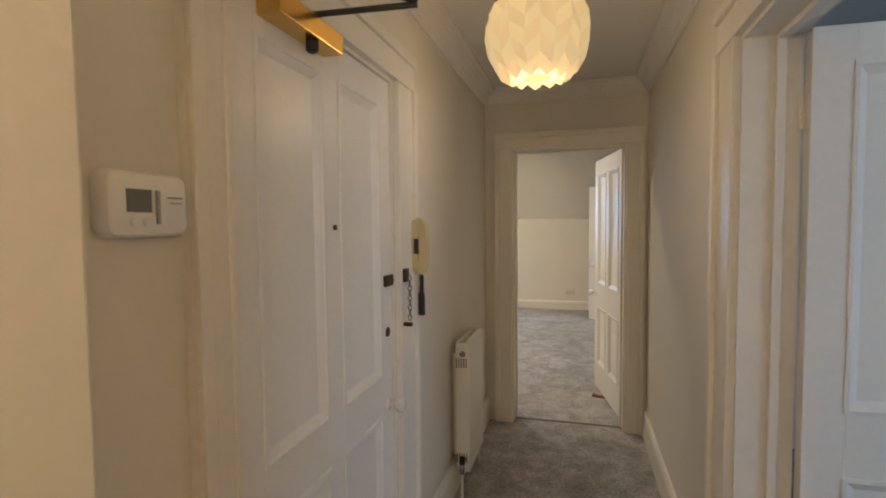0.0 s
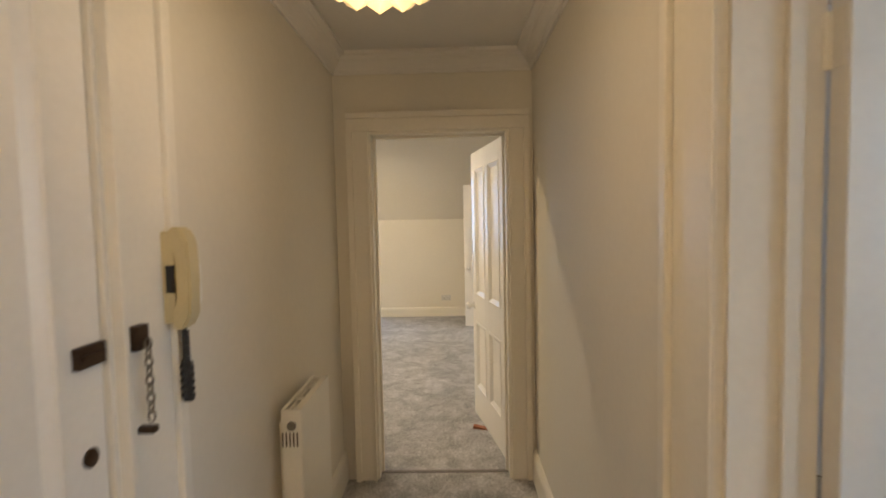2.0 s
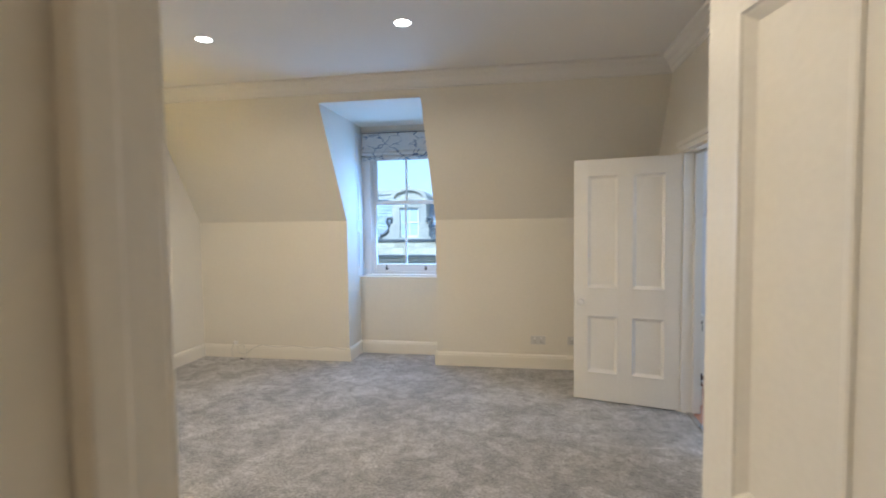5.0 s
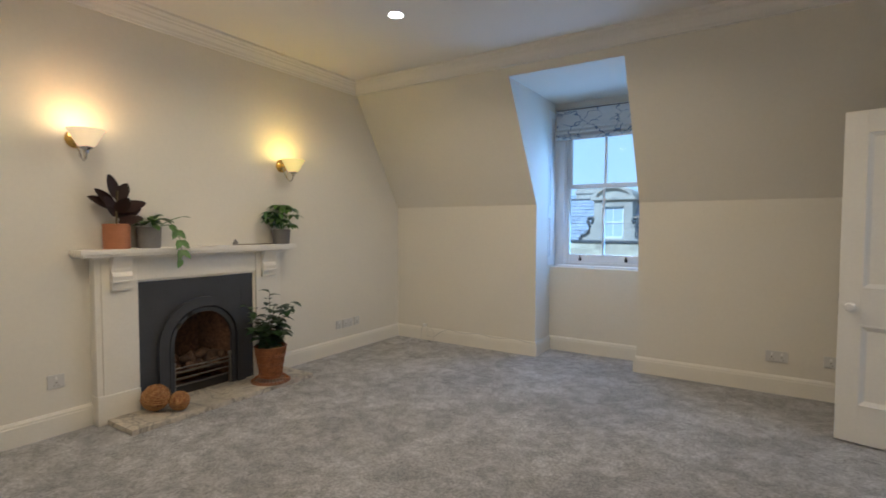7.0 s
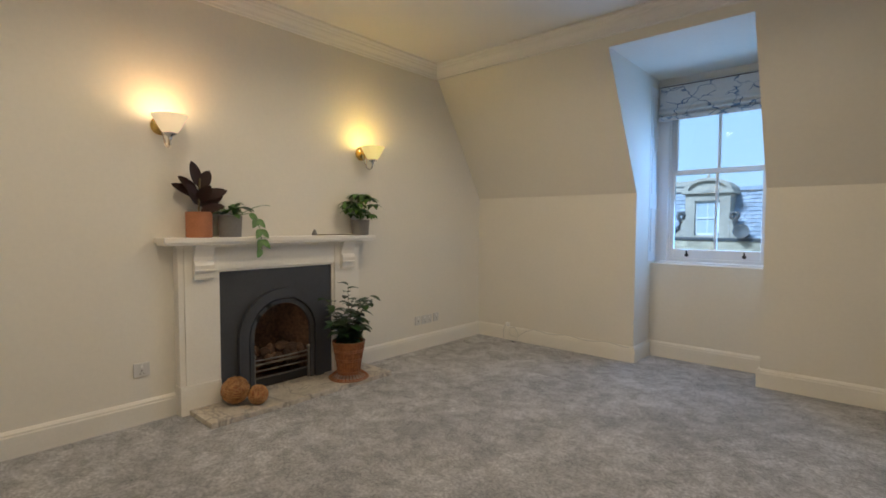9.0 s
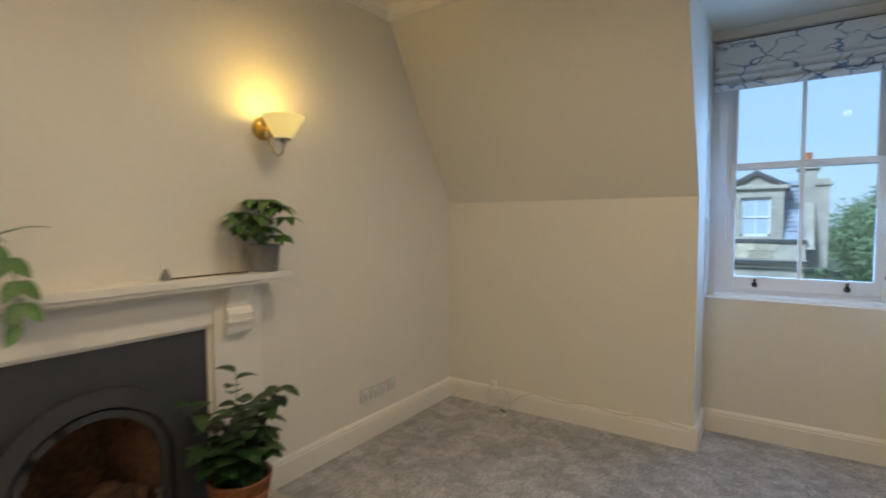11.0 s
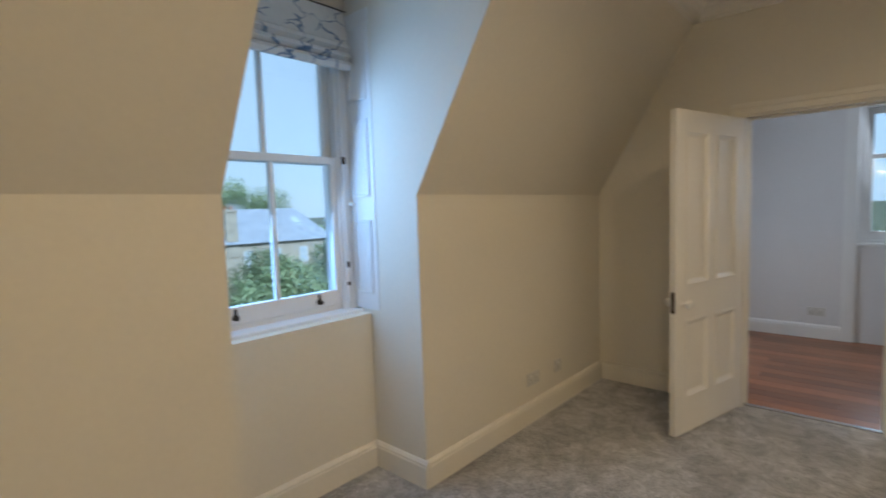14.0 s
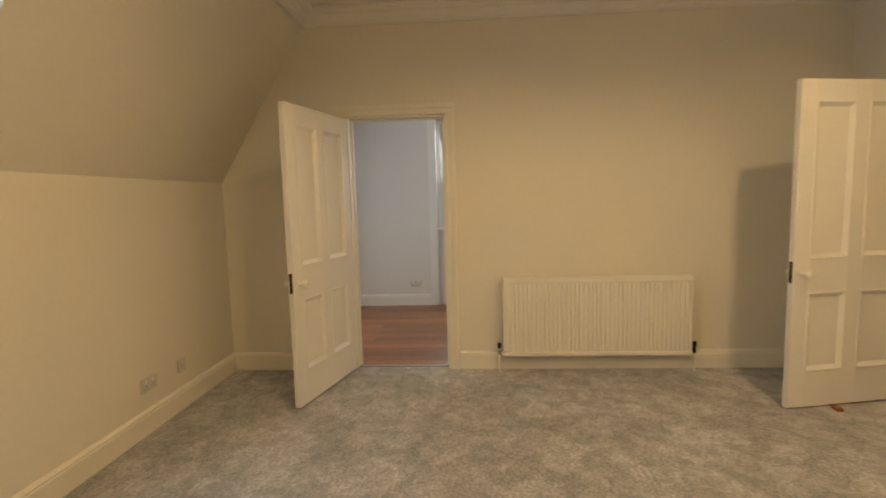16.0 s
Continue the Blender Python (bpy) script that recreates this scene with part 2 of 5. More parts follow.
structure("wall_hall_south", boxes((HALL_W - 0.35, HALL_E + 0.15, -1.45, -1.3, 0, 2.5)), WALL, "plain wall closing the hall", "wall")
# side room off the hall, lit by its own window
structure("wall_side_room", boxes((0.375, 2.9, -1.45, -1.3, 0, 2.7), (2.7, 2.9, -1.3, -0.4, 0, 2.7), (2.7, 2.9, 1.2, 3.775, 0, 2.7), (2.7, 2.9, -0.4, 1.2, 0, 0.9), (2.7, 2.9, -0.4, 1.2, 2.3, 2.7), (0.845, 2.9, 3.775, 3.9, 0, 2.95)), KITCHEN_WALL, "pale painted side room wall", "wall")
structure("ceiling_side_room", boxes((0.375, 2.9, -1.45, 3.775, 2.62, 2.75)), CEIL, "white painted side room ceiling", "ceiling")
# kitchen
KX0, KX1 = EX + 0.14, 3.09
structure("wall_kitchen_east", boxes((KX1, KX1 + 0.25, 7.13, 9.36, 0, 2.95), (KX1, KX1 + 0.25, 3.83, 6.14, 0, 2.95), (KX1 + 0.02, KX1 + 0.25, 6.14, 7.13, 0, 0.95), (KX1, KX1 + 0.25, 6.14, 7.13, 2.35, 2.95)), KITCHEN_WALL, "pale grey painted kitchen wall", "wall")
KDX0, KDX1 = 1.27, 2.24
bm = prism(bmesh.new(), full, "x", KX0, KDX0)
structure("wall_kitchen_1", bm, KITCHEN_WALL, "pale kitchen knee wall with sloped ceiling", "wall")
bm = prism(bmesh.new(), full, "x", KDX1, KX1)
structure("wall_kitchen_2", bm, KITCHEN_WALL, "pale kitchen knee wall with sloped ceiling", "wall")
bm = prism(bmesh.new(), [(slope_y(DORMER_TOP), DORMER_TOP), (7.895, ROOF), (7.895, 2.95), (9.36, 2.95), (9.36, DORMER_TOP)], "x", KDX0, KDX1)
structure("wall_kitchen_3", bm, KITCHEN_WALL, "painted strip above kitchen dormer", "wall")
structure("wall_kitchen_4", boxes((KDX0, KDX1, 9.06, 9.36, 0, 0.88)), KITCHEN_WALL, "painted apron below kitchen dormer window", "wall")
structure("ceiling_kitchen", boxes((KX0, KX1 + 0.25, 3.83, 7.9, ROOF, 2.95)), CEIL, "white painted kitchen ceiling", "ceiling")


# ---- lamps ----
def point(name, where, watts, colour, size):
    d = bpy.data.lights.new(name, "POINT")
    d.energy, d.color, d.shadow_soft_size = watts, colour, size
    ob = new(name, d)
    ob.location = where
    return ob


def spot(name, where, watts, colour, degrees):
    d = bpy.data.lights.new(name, "SPOT")
    d.energy, d.color, d.shadow_soft_size, d.spot_size, d.spot_blend = watts, colour, 0.04, radians(degrees), 0.55
    ob = new(name, d)
    ob.matrix_world = look(where, (where[0], where[1] + 0.001, 0))
    return ob



def window_light(where, target, w, h, watts, colour):
    d = bpy.data.lights.new("window_light", "AREA")
    d.shape, d.size, d.size_y, d.energy, d.color = "RECTANGLE", w, h, watts, colour
    new("window_light", d).matrix_world = look(where, target)


DAY = (0.28, 0.56, 1.0)
PALE = (0.72, 0.85, 1.0)
window_light((-1.865, 9.205, 1.58), (-1.865, 5.0, 0.6), 0.70, 1.2, 9.5, DAY)
window_light((1.76, 9.17, 1.60), (1.76, 5.0, 1.2), 0.76, 1.3, 12, PALE)
window_light((3.20, 6.68, 1.65), (1.0, 6.9, 1.3), 0.80, 1.2, 11, PALE)
window_light((2.68, 0.40, 1.60), (0.5, 1.2, 1.3), 1.5, 1.3, 5.5, PALE)

WARM = (1.0, 0.71, 0.41)
DOWN = (1.0, 0.77, 0.48)
for x in (-2.70, -1.26):
    for y in (4.9, 6.84):
        spot("downlight_lamp", (x, y, 2.785), 30, DOWN, 164)
point("sconce_lamp", (-3.962, 5.40, 1.885), 2.1, (1.0, 0.66, 0.30), 0.05)
point("sconce_lamp", (-3.962, 6.98, 1.885), 2.0, (1.0, 0.72, 0.17), 0.05)
point("hall_lamp", (-0.378, 2.114, 1.94), 1.3, WARM, 0.12)
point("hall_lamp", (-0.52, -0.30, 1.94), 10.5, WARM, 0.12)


# ---- trim ----
def run(bm, p0, p1, normal, z, profile):
    """Sweeps a profile of (out from the wall, height) along a wall from p0 to p1."""
    p0, p1, n = Vector((*p0, z)), Vector((*p1, z)), Vector((*normal, 0))
    a = [bm.verts.new(p0 + n * d + Vector((0, 0, h))) for d, h in profile]
    b = [bm.verts.new(p1 + n * d + Vector((0, 0, h))) for d, h in profile]
    bm.faces.new(a)
    bm.faces.new(b[::-1])
    for i in range(len(profile)):
        j = (i + 1) % len(profile)
        bm.faces.new((a[i], b[i], b[j], a[j]))
    return bm


CORNICE = [(-0.03, -0.105), (0.012, -0.105), (0.016, -0.092), (0.022, -0.088), (0.03, -0.07), (0.05, -0.05), (0.055, -0.04), (0.064, -0.036), (0.07, -0.025), (0.09, -0.016), (0.092, 0.01), (-0.03, 0.01)]
SKIRT = [(-0.005, 0.0), (0.022, 0.0), (0.022, 0.112), (0.018, 0.120), (0.019, 0.128), (0.008, 0.142), (-0.005, 0.145)]
ROOM_CORNICE = [(d * 1.1, h * (1.15 if h < 0 else 1.0)) for d, h in CORNICE]
HALL_SKIRT = [(d, h * 1.2) for d, h in SKIRT]


def trim(name, runs, z, profile, mat, label):
    for p0, p1, n in runs:
        structure(name, run(bmesh.new(), p0, p1, n, z, profile), mat, label, name)


trim("cornice", [((WX, SY), (WX, 7.96), (1, 0)), ((WX, 7.945), (EX, 7.945), (0, -1)), ((EX, SY), (EX, 7.96), (-1, 0)), ((WX, SY), (EX, SY), (0, 1))], ROOF, ROOM_CORNICE, CEIL, "white moulded plaster cornice")
trim("cornice", [((HALL_W, -1.3), (HALL_W, HALL_END), (1, 0)), ((HALL_E, -1.3), (HALL_E, HALL_END), (-1, 0)), ((HALL_W, HALL_END), (HALL_E, HALL_END), (0, -1))], HALL_TOP, CORNICE, CEIL, "white moulded plaster hall cornice")
trim("skirting", [((WX, SY), (WX, 5.45), (1, 0)), ((WX, 6.89), (WX, NY), (1, 0)), ((WX, NY), (DX0, NY), (0, -1)), ((DX0, NY - 0.02), (DX0, 9.06), (1, 0)), ((DX1, NY - 0.02), (DX1, 9.06), (-1, 0)), ((DX0, 9.06), (DX1, 9.06), (0, -1)),
                  ((DX1, NY), (EX, NY), (0, -1)), ((EX, SY), (EX, KD0 - 0.08), (-1, 0)), ((EX, KD1 + 0.08), (EX, NY), (-1, 0)), ((WX, SY), (HD0 - 0.12, SY), (0, 1)), ((HD1 + 0.12, SY), (EX, SY), (0, 1))], 0, SKIRT, GLOSS, "cream gloss painted skirting board")
trim("skirting", [((HALL_W, 2.12), (HALL_W, HALL_END), (1, 0)), ((HALL_W, 0.63), (HALL_W, 0.91), (1, 0)), ((HALL_E, 2.05), (HALL_E, HALL_END), (-1, 0))], 0, HALL_SKIRT, GLOSS, "cream gloss painted hall skirting board")
trim("skirting", [((KX1, 7.23), (KX1, NY), (-1, 0)), ((KX0, NY), (KDX0, NY), (0, -1)), ((KDX0, 9.06), (KDX1, 9.06), (0, -1))], 0, SKIRT, WINDOW_PAINT, "white painted kitchen skirting board")


def architrave(name, m, w, h, left, right, head, depth, label):
    """Lining and moulded casing round an opening that is w wide; the wall faces local -y."""
    t = thing(name, label, "door frame", m, kind="structure")

    def moulding(x0, x1, z0, z1, sx, sz):
        bm = boxes((x0, x1, -0.018, 0.002, z0, z1), bevel=0.003)
        if sx:
            o = (x0, x0 + 0.035) if sx < 0 else (x1 - 0.035, x1)
            box(bm, *o, -0.034, -0.016, z0, z1, bevel=0.006)
            i = (x1 - 0.016, x1) if sx < 0 else (x0, x0 + 0.016)
            box(bm, *i, -0.024, -0.016, z0, z1, bevel=0.003)
        if sz:
            box(bm, x0, x1, -0.034, -0.016, z1 - 0.035, z1, bevel=0.006)
            box(bm, x0, x1, -0.024, -0.016, z0, z0 + 0.016, bevel=0.003)
        return bm
    part("casing_side", moulding(-left, 0, 0, h, -1, 0), GLOSS, t)
    part("casing_side", moulding(w, w + right, 0, h, 1, 0), GLOSS, t)
    part("casing_head", moulding(-left, w + right, h, h + head, 0, 1), GLOSS, t)
    if depth < 0.02:
        return t
    part("lining", boxes((0, 0.012, 0, depth, 0, h), (w - 0.012, w, 0, depth, 0, h), (0.012, w - 0.012, 0, depth, h - 0.012, h)), GLOSS, t)
    part("door_stop", boxes((0.012, 0.026, depth * 0.55, depth * 0.72, 0, h - 0.012), (w - 0.026, w - 0.012, depth * 0.55, depth * 0.72, 0, h - 0.012), (0.026, w - 0.026, depth * 0.55, depth * 0.72, h - 0.026, h - 0.012), bevel=0.003), GLOSS, t)
    return t


architrave("door_frame_hall", pose(HD0, HALL_END, 0), HD1 - HD0, HDH, 0.122, 0.118, 0.105, SY - HALL_END, "cream gloss moulded frame of the living room doorway")
architrave("door_frame_hall_back", pose(HD1, SY, 0, 0, 0, 180), HD1 - HD0, HDH, 0.10, 0.10, 0.10, 0.0, "cream gloss moulded casing on the living room side")
architrave("door_frame_kitchen", pose(EX, KD1, 0, 0, 0, -90), KD1 - KD0, KDH, 0.075, 0.075, 0.075, 0.14, "cream gloss moulded frame of the kitchen doorway")
architrave("door_frame_entrance", pose(HALL_W, ED0, 0, 0, 0, 90), ED1 - ED0, EDH, 0.11, 0.195, 0.13, 0.03, "cream gloss moulded frame of the entrance door")
architrave("door_frame_side", pose(HALL_E, SD1, 0, 0, 0, -90), SD1 - SD0, SDH, 0.19, 0.12, 0.13, 0.15, "cream gloss moulded frame of the side doorway")


# ---- doors ----
def knob_bm(y, side):
    bm = bmesh.new()
    prof = [(0.024, 0.0), (0.024, 0.004), (0.010, 0.008), (0.009, 0.026), (0.018, 0.032), (0.026, 0.042), (0.027, 0.052), (0.020, 0.062), (0.0004, 0.066)]
    return lathe(bm, prof, pose(0, y, 0, 90 if side < 0 else -90), 18)


def panel_moulding(x0, x1, z0, z1, th, flip):
    """A mitred moulding that falls from the face of the leaf to the sunk panel."""
    bm, loops = bmesh.new(), []
    for q, y in ((-0.005, -0.002), (-0.005, 0.004), (0.006, 0.005), (0.010, 0.0), (0.014, -0.002), (0.026, -0.010), (0.031, -0.0135)):
        v = -th - y if flip else y
        loops.append([bm.verts.new(c) for c in ((x0 + q, v, z0 + q), (x1 - q, v, z0 + q), (x1 - q, v, z1 - q), (x0 + q, v, z1 - q))])
    for a, b in zip(loops, loops[1:]):
        for i in range(4):
            bm.faces.new((a[i], a[(i + 1) % 4], b[(i + 1) % 4], b[i]))
    return bm


def door(name, label, m, w, h, rows, knob_z, knob_in=0.06, plate=True, knobs=(1, -1)):
    """A framed leaf, hinged at its origin, 4 cm thick towards local -y. rows: heights (z0, z1) of each pair of panels."""
    d = thing(name, label, "door", m)
    z0, th, st, mid = 0.012, 0.04, 0.105, 0.10
    px = [(st, (w - mid) / 2), ((w + mid) / 2, w - st)]
    for a, b in ((0, st), (w - st, w), px[0][1:] + px[1][:1]):
        part("stile", boxes((a, b, -th, 0, z0, h), bevel=0.002), DOOR_PAINT, d)
    zs = [z0] + [z for r in rows for z in r] + [h]
    for a, b in zip(zs[::2], zs[1::2]):
        bm = bmesh.new()
        for x0, x1 in px:
            box(bm, x0, x1, -th, 0, a, b, bevel=0.002)
        part("rail", bm, DOOR_PAINT, d)
    for x0, x1 in px:
        for a, b in rows:
            p = part("panel", boxes((x0 - 0.004, x1 + 0.004, -th + 0.013, -0.013, a - 0.004, b + 0.004)), DOOR_PAINT, d)
            for flip in (False, True):
                part("moulding", panel_moulding(x0, x1, a, b, th, flip), DOOR_PAINT, p)
    for s in knobs:
        y = 0 if s > 0 else -th
        k = part("knob", knob_bm(y, s), PORCELAIN, d, "white porcelain knob", True)
        k.location = (w - knob_in, 0, knob_z)
        if not plate:
            continue
        part("escutcheon", lathe(bmesh.new(), [(0.016, 0), (0.016, 0.003), (0.010, 0.004)], pose(w - knob_in + 0.036 if plate else w - knob_in, y, knob_z + (0.01 if plate else -0.09), -90 * s), 14), PORCELAIN if plate else DARK_METAL, d, "", True)
    if plate:
        part("latch_plate", boxes((w - 0.001, w + 0.002, -th + 0.008, -0.008, knob_z - 0.055, knob_z + 0.075)), DARK_METAL, d, "dark bronzed latch plate")
    for z in (0.22, h - 0.22):
        bm = lathe(bmesh.new(), [(0.007, -0.045), (0.007, 0.045)], pose(-0.004, 0.002, z), 10)
        box(bm, -0.002, 0.0, -0.03, 0, z - 0.045, z + 0.045)
        part("hinge", bm, GLOSS, d, "painted butt hinge")
    return d


door("panelled_door", "white painted four panel door standing open to the hall", pose(0.078, 3.955, 0, 0, 0, 101.2), 0.83, 1.995, [(0.24, 0.73), (0.94, 1.87)], 0.80 + 0.05)
door("panelled_door", "white painted four panel door ajar at the kitchen doorway", pose(0.695, 7.640, 0, 0, 0, 165.5), 0.80, 1.985, [(0.24, 0.72), (0.94, 1.86)], 0.80 + 0.03)
entrance = door("entrance_door", "white painted panelled entrance door, closed, with worn edges", pose(HALL_W - 0.052, ED0 + 0.014, 0, 0, 0, 90), 0.876, 1.982, [(0.20, 0.78), (0.925, 1.885)], 0.81, 0.045, False, (-1,))
door("panelled_door", "white painted panelled side room door standing open", pose(0.379, 1.818, 0, 0, 0, 2.0), 0.80, 1.987, [(0.22, 0.75), (0.94, 1.885)], 0.98)

# fittings of the entrance door
FX = HALL_W - 0.012
spy = part("spyhole", lathe(bmesh.new(), [(0.008, 0), (0.008, 0.006), (0.004, 0.007)], pose(0.446, -0.04, 1.462, 90)), DARK_METAL, entrance, "dark spyhole", True)
part("chain_plate", boxes((0.803, 0.872, -0.052, -0.04, 1.245, 1.285), (0.813, 0.868, -0.056, -0.05, 1.260, 1.270), bevel=0.002), DARK_METAL, entrance, "bronzed chain slide")
part("key_plate", lathe(bmesh.new(), [(0.018, 0), (0.018, 0.004), (0.012, 0.006)], pose(0.832, -0.04, 1.077, 90), 16), DARK_METAL, entrance, "worn bronzed key cover", True)
chain = thing("door_chain", "dull metal security chain hanging beside the entrance door", "door chain")
part("chain_bracket", boxes((HALL_W + 0.012, HALL_W + 0.034, 1.945, 1.985, 1.25, 1.30), bevel=0.003), DARK_METAL, chain)
for k in range(9):
    bm = bmesh.new()
    z = 1.262 - 0.0185 * k
    loop = [(HALL_W + 0.042 + (0.0 if k % 2 else 0.007 * math.cos(a)), 1.966 + (0.007 * math.cos(a) if k % 2 else 0.0), z + 0.0125 * math.sin(a)) for a in [i * math.pi / 6 for i in range(13)]]
    tube(bm, loop, 0.0022, 6)
    part("link", bm, STEEL, chain, "", True)
part("chain_stud", boxes((HALL_W + 0.012, HALL_W + 0.050, 1.956, 1.976, 1.080, 1.094), bevel=0.003), DARK_METAL, chain)
closer = thing("door_closer", "polished brass overhead door closer with black folding arm", "door closer")
part("closer_body", boxes((FX, FX + 0.06, 1.15, 1.44, 1.925, 1.978), bevel=0.003), BRASS, closer)
part("pinion_cap", lathe(bmesh.new(), [(0.016, 0), (0.016, 0.02), (0.010, 0.026)], pose(FX + 0.03, 1.33, 1.925, 180), 16), BLACK, closer, "", True)
part("pinion_cap", lathe(bmesh.new(), [(0.014, 0), (0.014, 0.016)], pose(FX + 0.03, 1.33, 1.978), 16), BLACK, closer, "", True)
part("arm", tube(bmesh.new(), [(FX + 0.03, 1.33, 1.992), (-0.60, 1.36, 1.996)], 0.008, 8), BLACK, closer, "", True)
part("arm", tube(bmesh.new(), [(-0.60, 1.36, 2.004), (HALL_W + 0.035, 1.20, 2.04)], 0.007, 8), BLACK, closer, "", True)

thermo = thing("thermostat", "white plastic heating thermostat with grey display", "thermostat", pose(HALL_W, 0.818, 1.504, 0, 0, 90))
bm, loops = bmesh.new(), []
for y, q in ((0.0, 0.003), (-0.006, 0.0), (-0.022, 0.001), (-0.030, 0.005), (-0.034, 0.013)):
    loops.append([])
    for k in range(24):
        ang = 2 * math.pi * (k + 0.5) / 24
        cx, cz = math.copysign(0.055, math.cos(ang)), math.copysign(0.030, math.sin(ang))
        loops[-1].append(bm.verts.new((cx + (0.020 - q) * math.cos(ang), y, cz + (0.020 - q) * math.sin(ang))))
for la, lb in zip(loops, loops[1:]):
    for k in range(24):
        bm.faces.new((la[k], la[(k + 1) % 24], lb[(k + 1) % 24], lb[k]))
bm.faces.new(loops[0])
bm.faces.new(loops[-1])
part("casing", bm, PLASTIC, thermo, "", True)
part("display", boxes((-0.045, -0.002, -0.0355, -0.030, -0.012, 0.022)), material("lcd", (0.16, 0.17, 0.15), 0.2, vary=0.03), thermo, "grey display")
part("slider", boxes((0.006, 0.013, -0.0375, -0.030, -0.030, 0.022), bevel=0.002), material("grey_plastic", (0.35, 0.35, 0.35), 0.4), thermo)
for x in (-0.034, -0.012):
    part("button", lathe(bmesh.new(), [(0.007, 0), (0.006, 0.004)], pose(x, -0.034, -0.027, 90), 12), PLASTIC, thermo, "", True)
part("brand_bar", boxes((0.028, 0.058, -0.0346, -0.030, 0.010, 0.013), (0.034, 0.058, -0.0346, -0.030, 0.002, 0.004)), material("grey_print", (0.3, 0.3, 0.3), 0.5), thermo)

phone = thing("entry_phone", "cream plastic entry phone handset with black coiled cord", "entry phone", pose(HALL_W, 2.088, 1.380, 0, 0, 90))
part("cradle", boxes((-0.022, 0.022, -0.045, 0, -0.10, 0.105), bevel=0.006), CREAM_PLASTIC, phone, "", True)
bm = bmesh.new()
poly = [(-0.036, -0.115), (-0.060, -0.112), (-0.076, -0.085), (-0.080, 0.0), (-0.076, 0.085), (-0.060, 0.112), (-0.036, 0.115), (-0.032, 0.07), (-0.046, 0.05), (-0.046, -0.05), (-0.032, -0.07)]
prism(bm, poly, "x", -0.024, 0.024)
bmesh.ops.bevel(bm, geom=list(bm.edges), offset=0.005, segments=2, affect="EDGES")
part("handset", bm, CREAM_PLASTIC, phone, "", True)
part("hook_slot", boxes((-0.027, 0.027, -0.044, -0.028, -0.03, 0.03)), BLACK, phone)
coil = [(0.0065 * math.cos(a * 1.57), -0.05 + 0.0065 * math.sin(a * 1.57), -0.115 - 0.0021 * a) for a in range(0, 76)]
part("cord", tube(bmesh.new(), coil, 0.0042, 6), BLACK, phone, "black coiled cord", True)
coil = [(0.004 + 0.010 * math.cos(a * 1.4), -0.048 + 0.010 * math.sin(a * 1.4), -0.190 - 0.0018 * a) for a in range(0, 50)]
part("cord_loop", tube(bmesh.new(), coil, 0.0056, 6), BLACK, phone, "slack loop of black coiled cord", True)


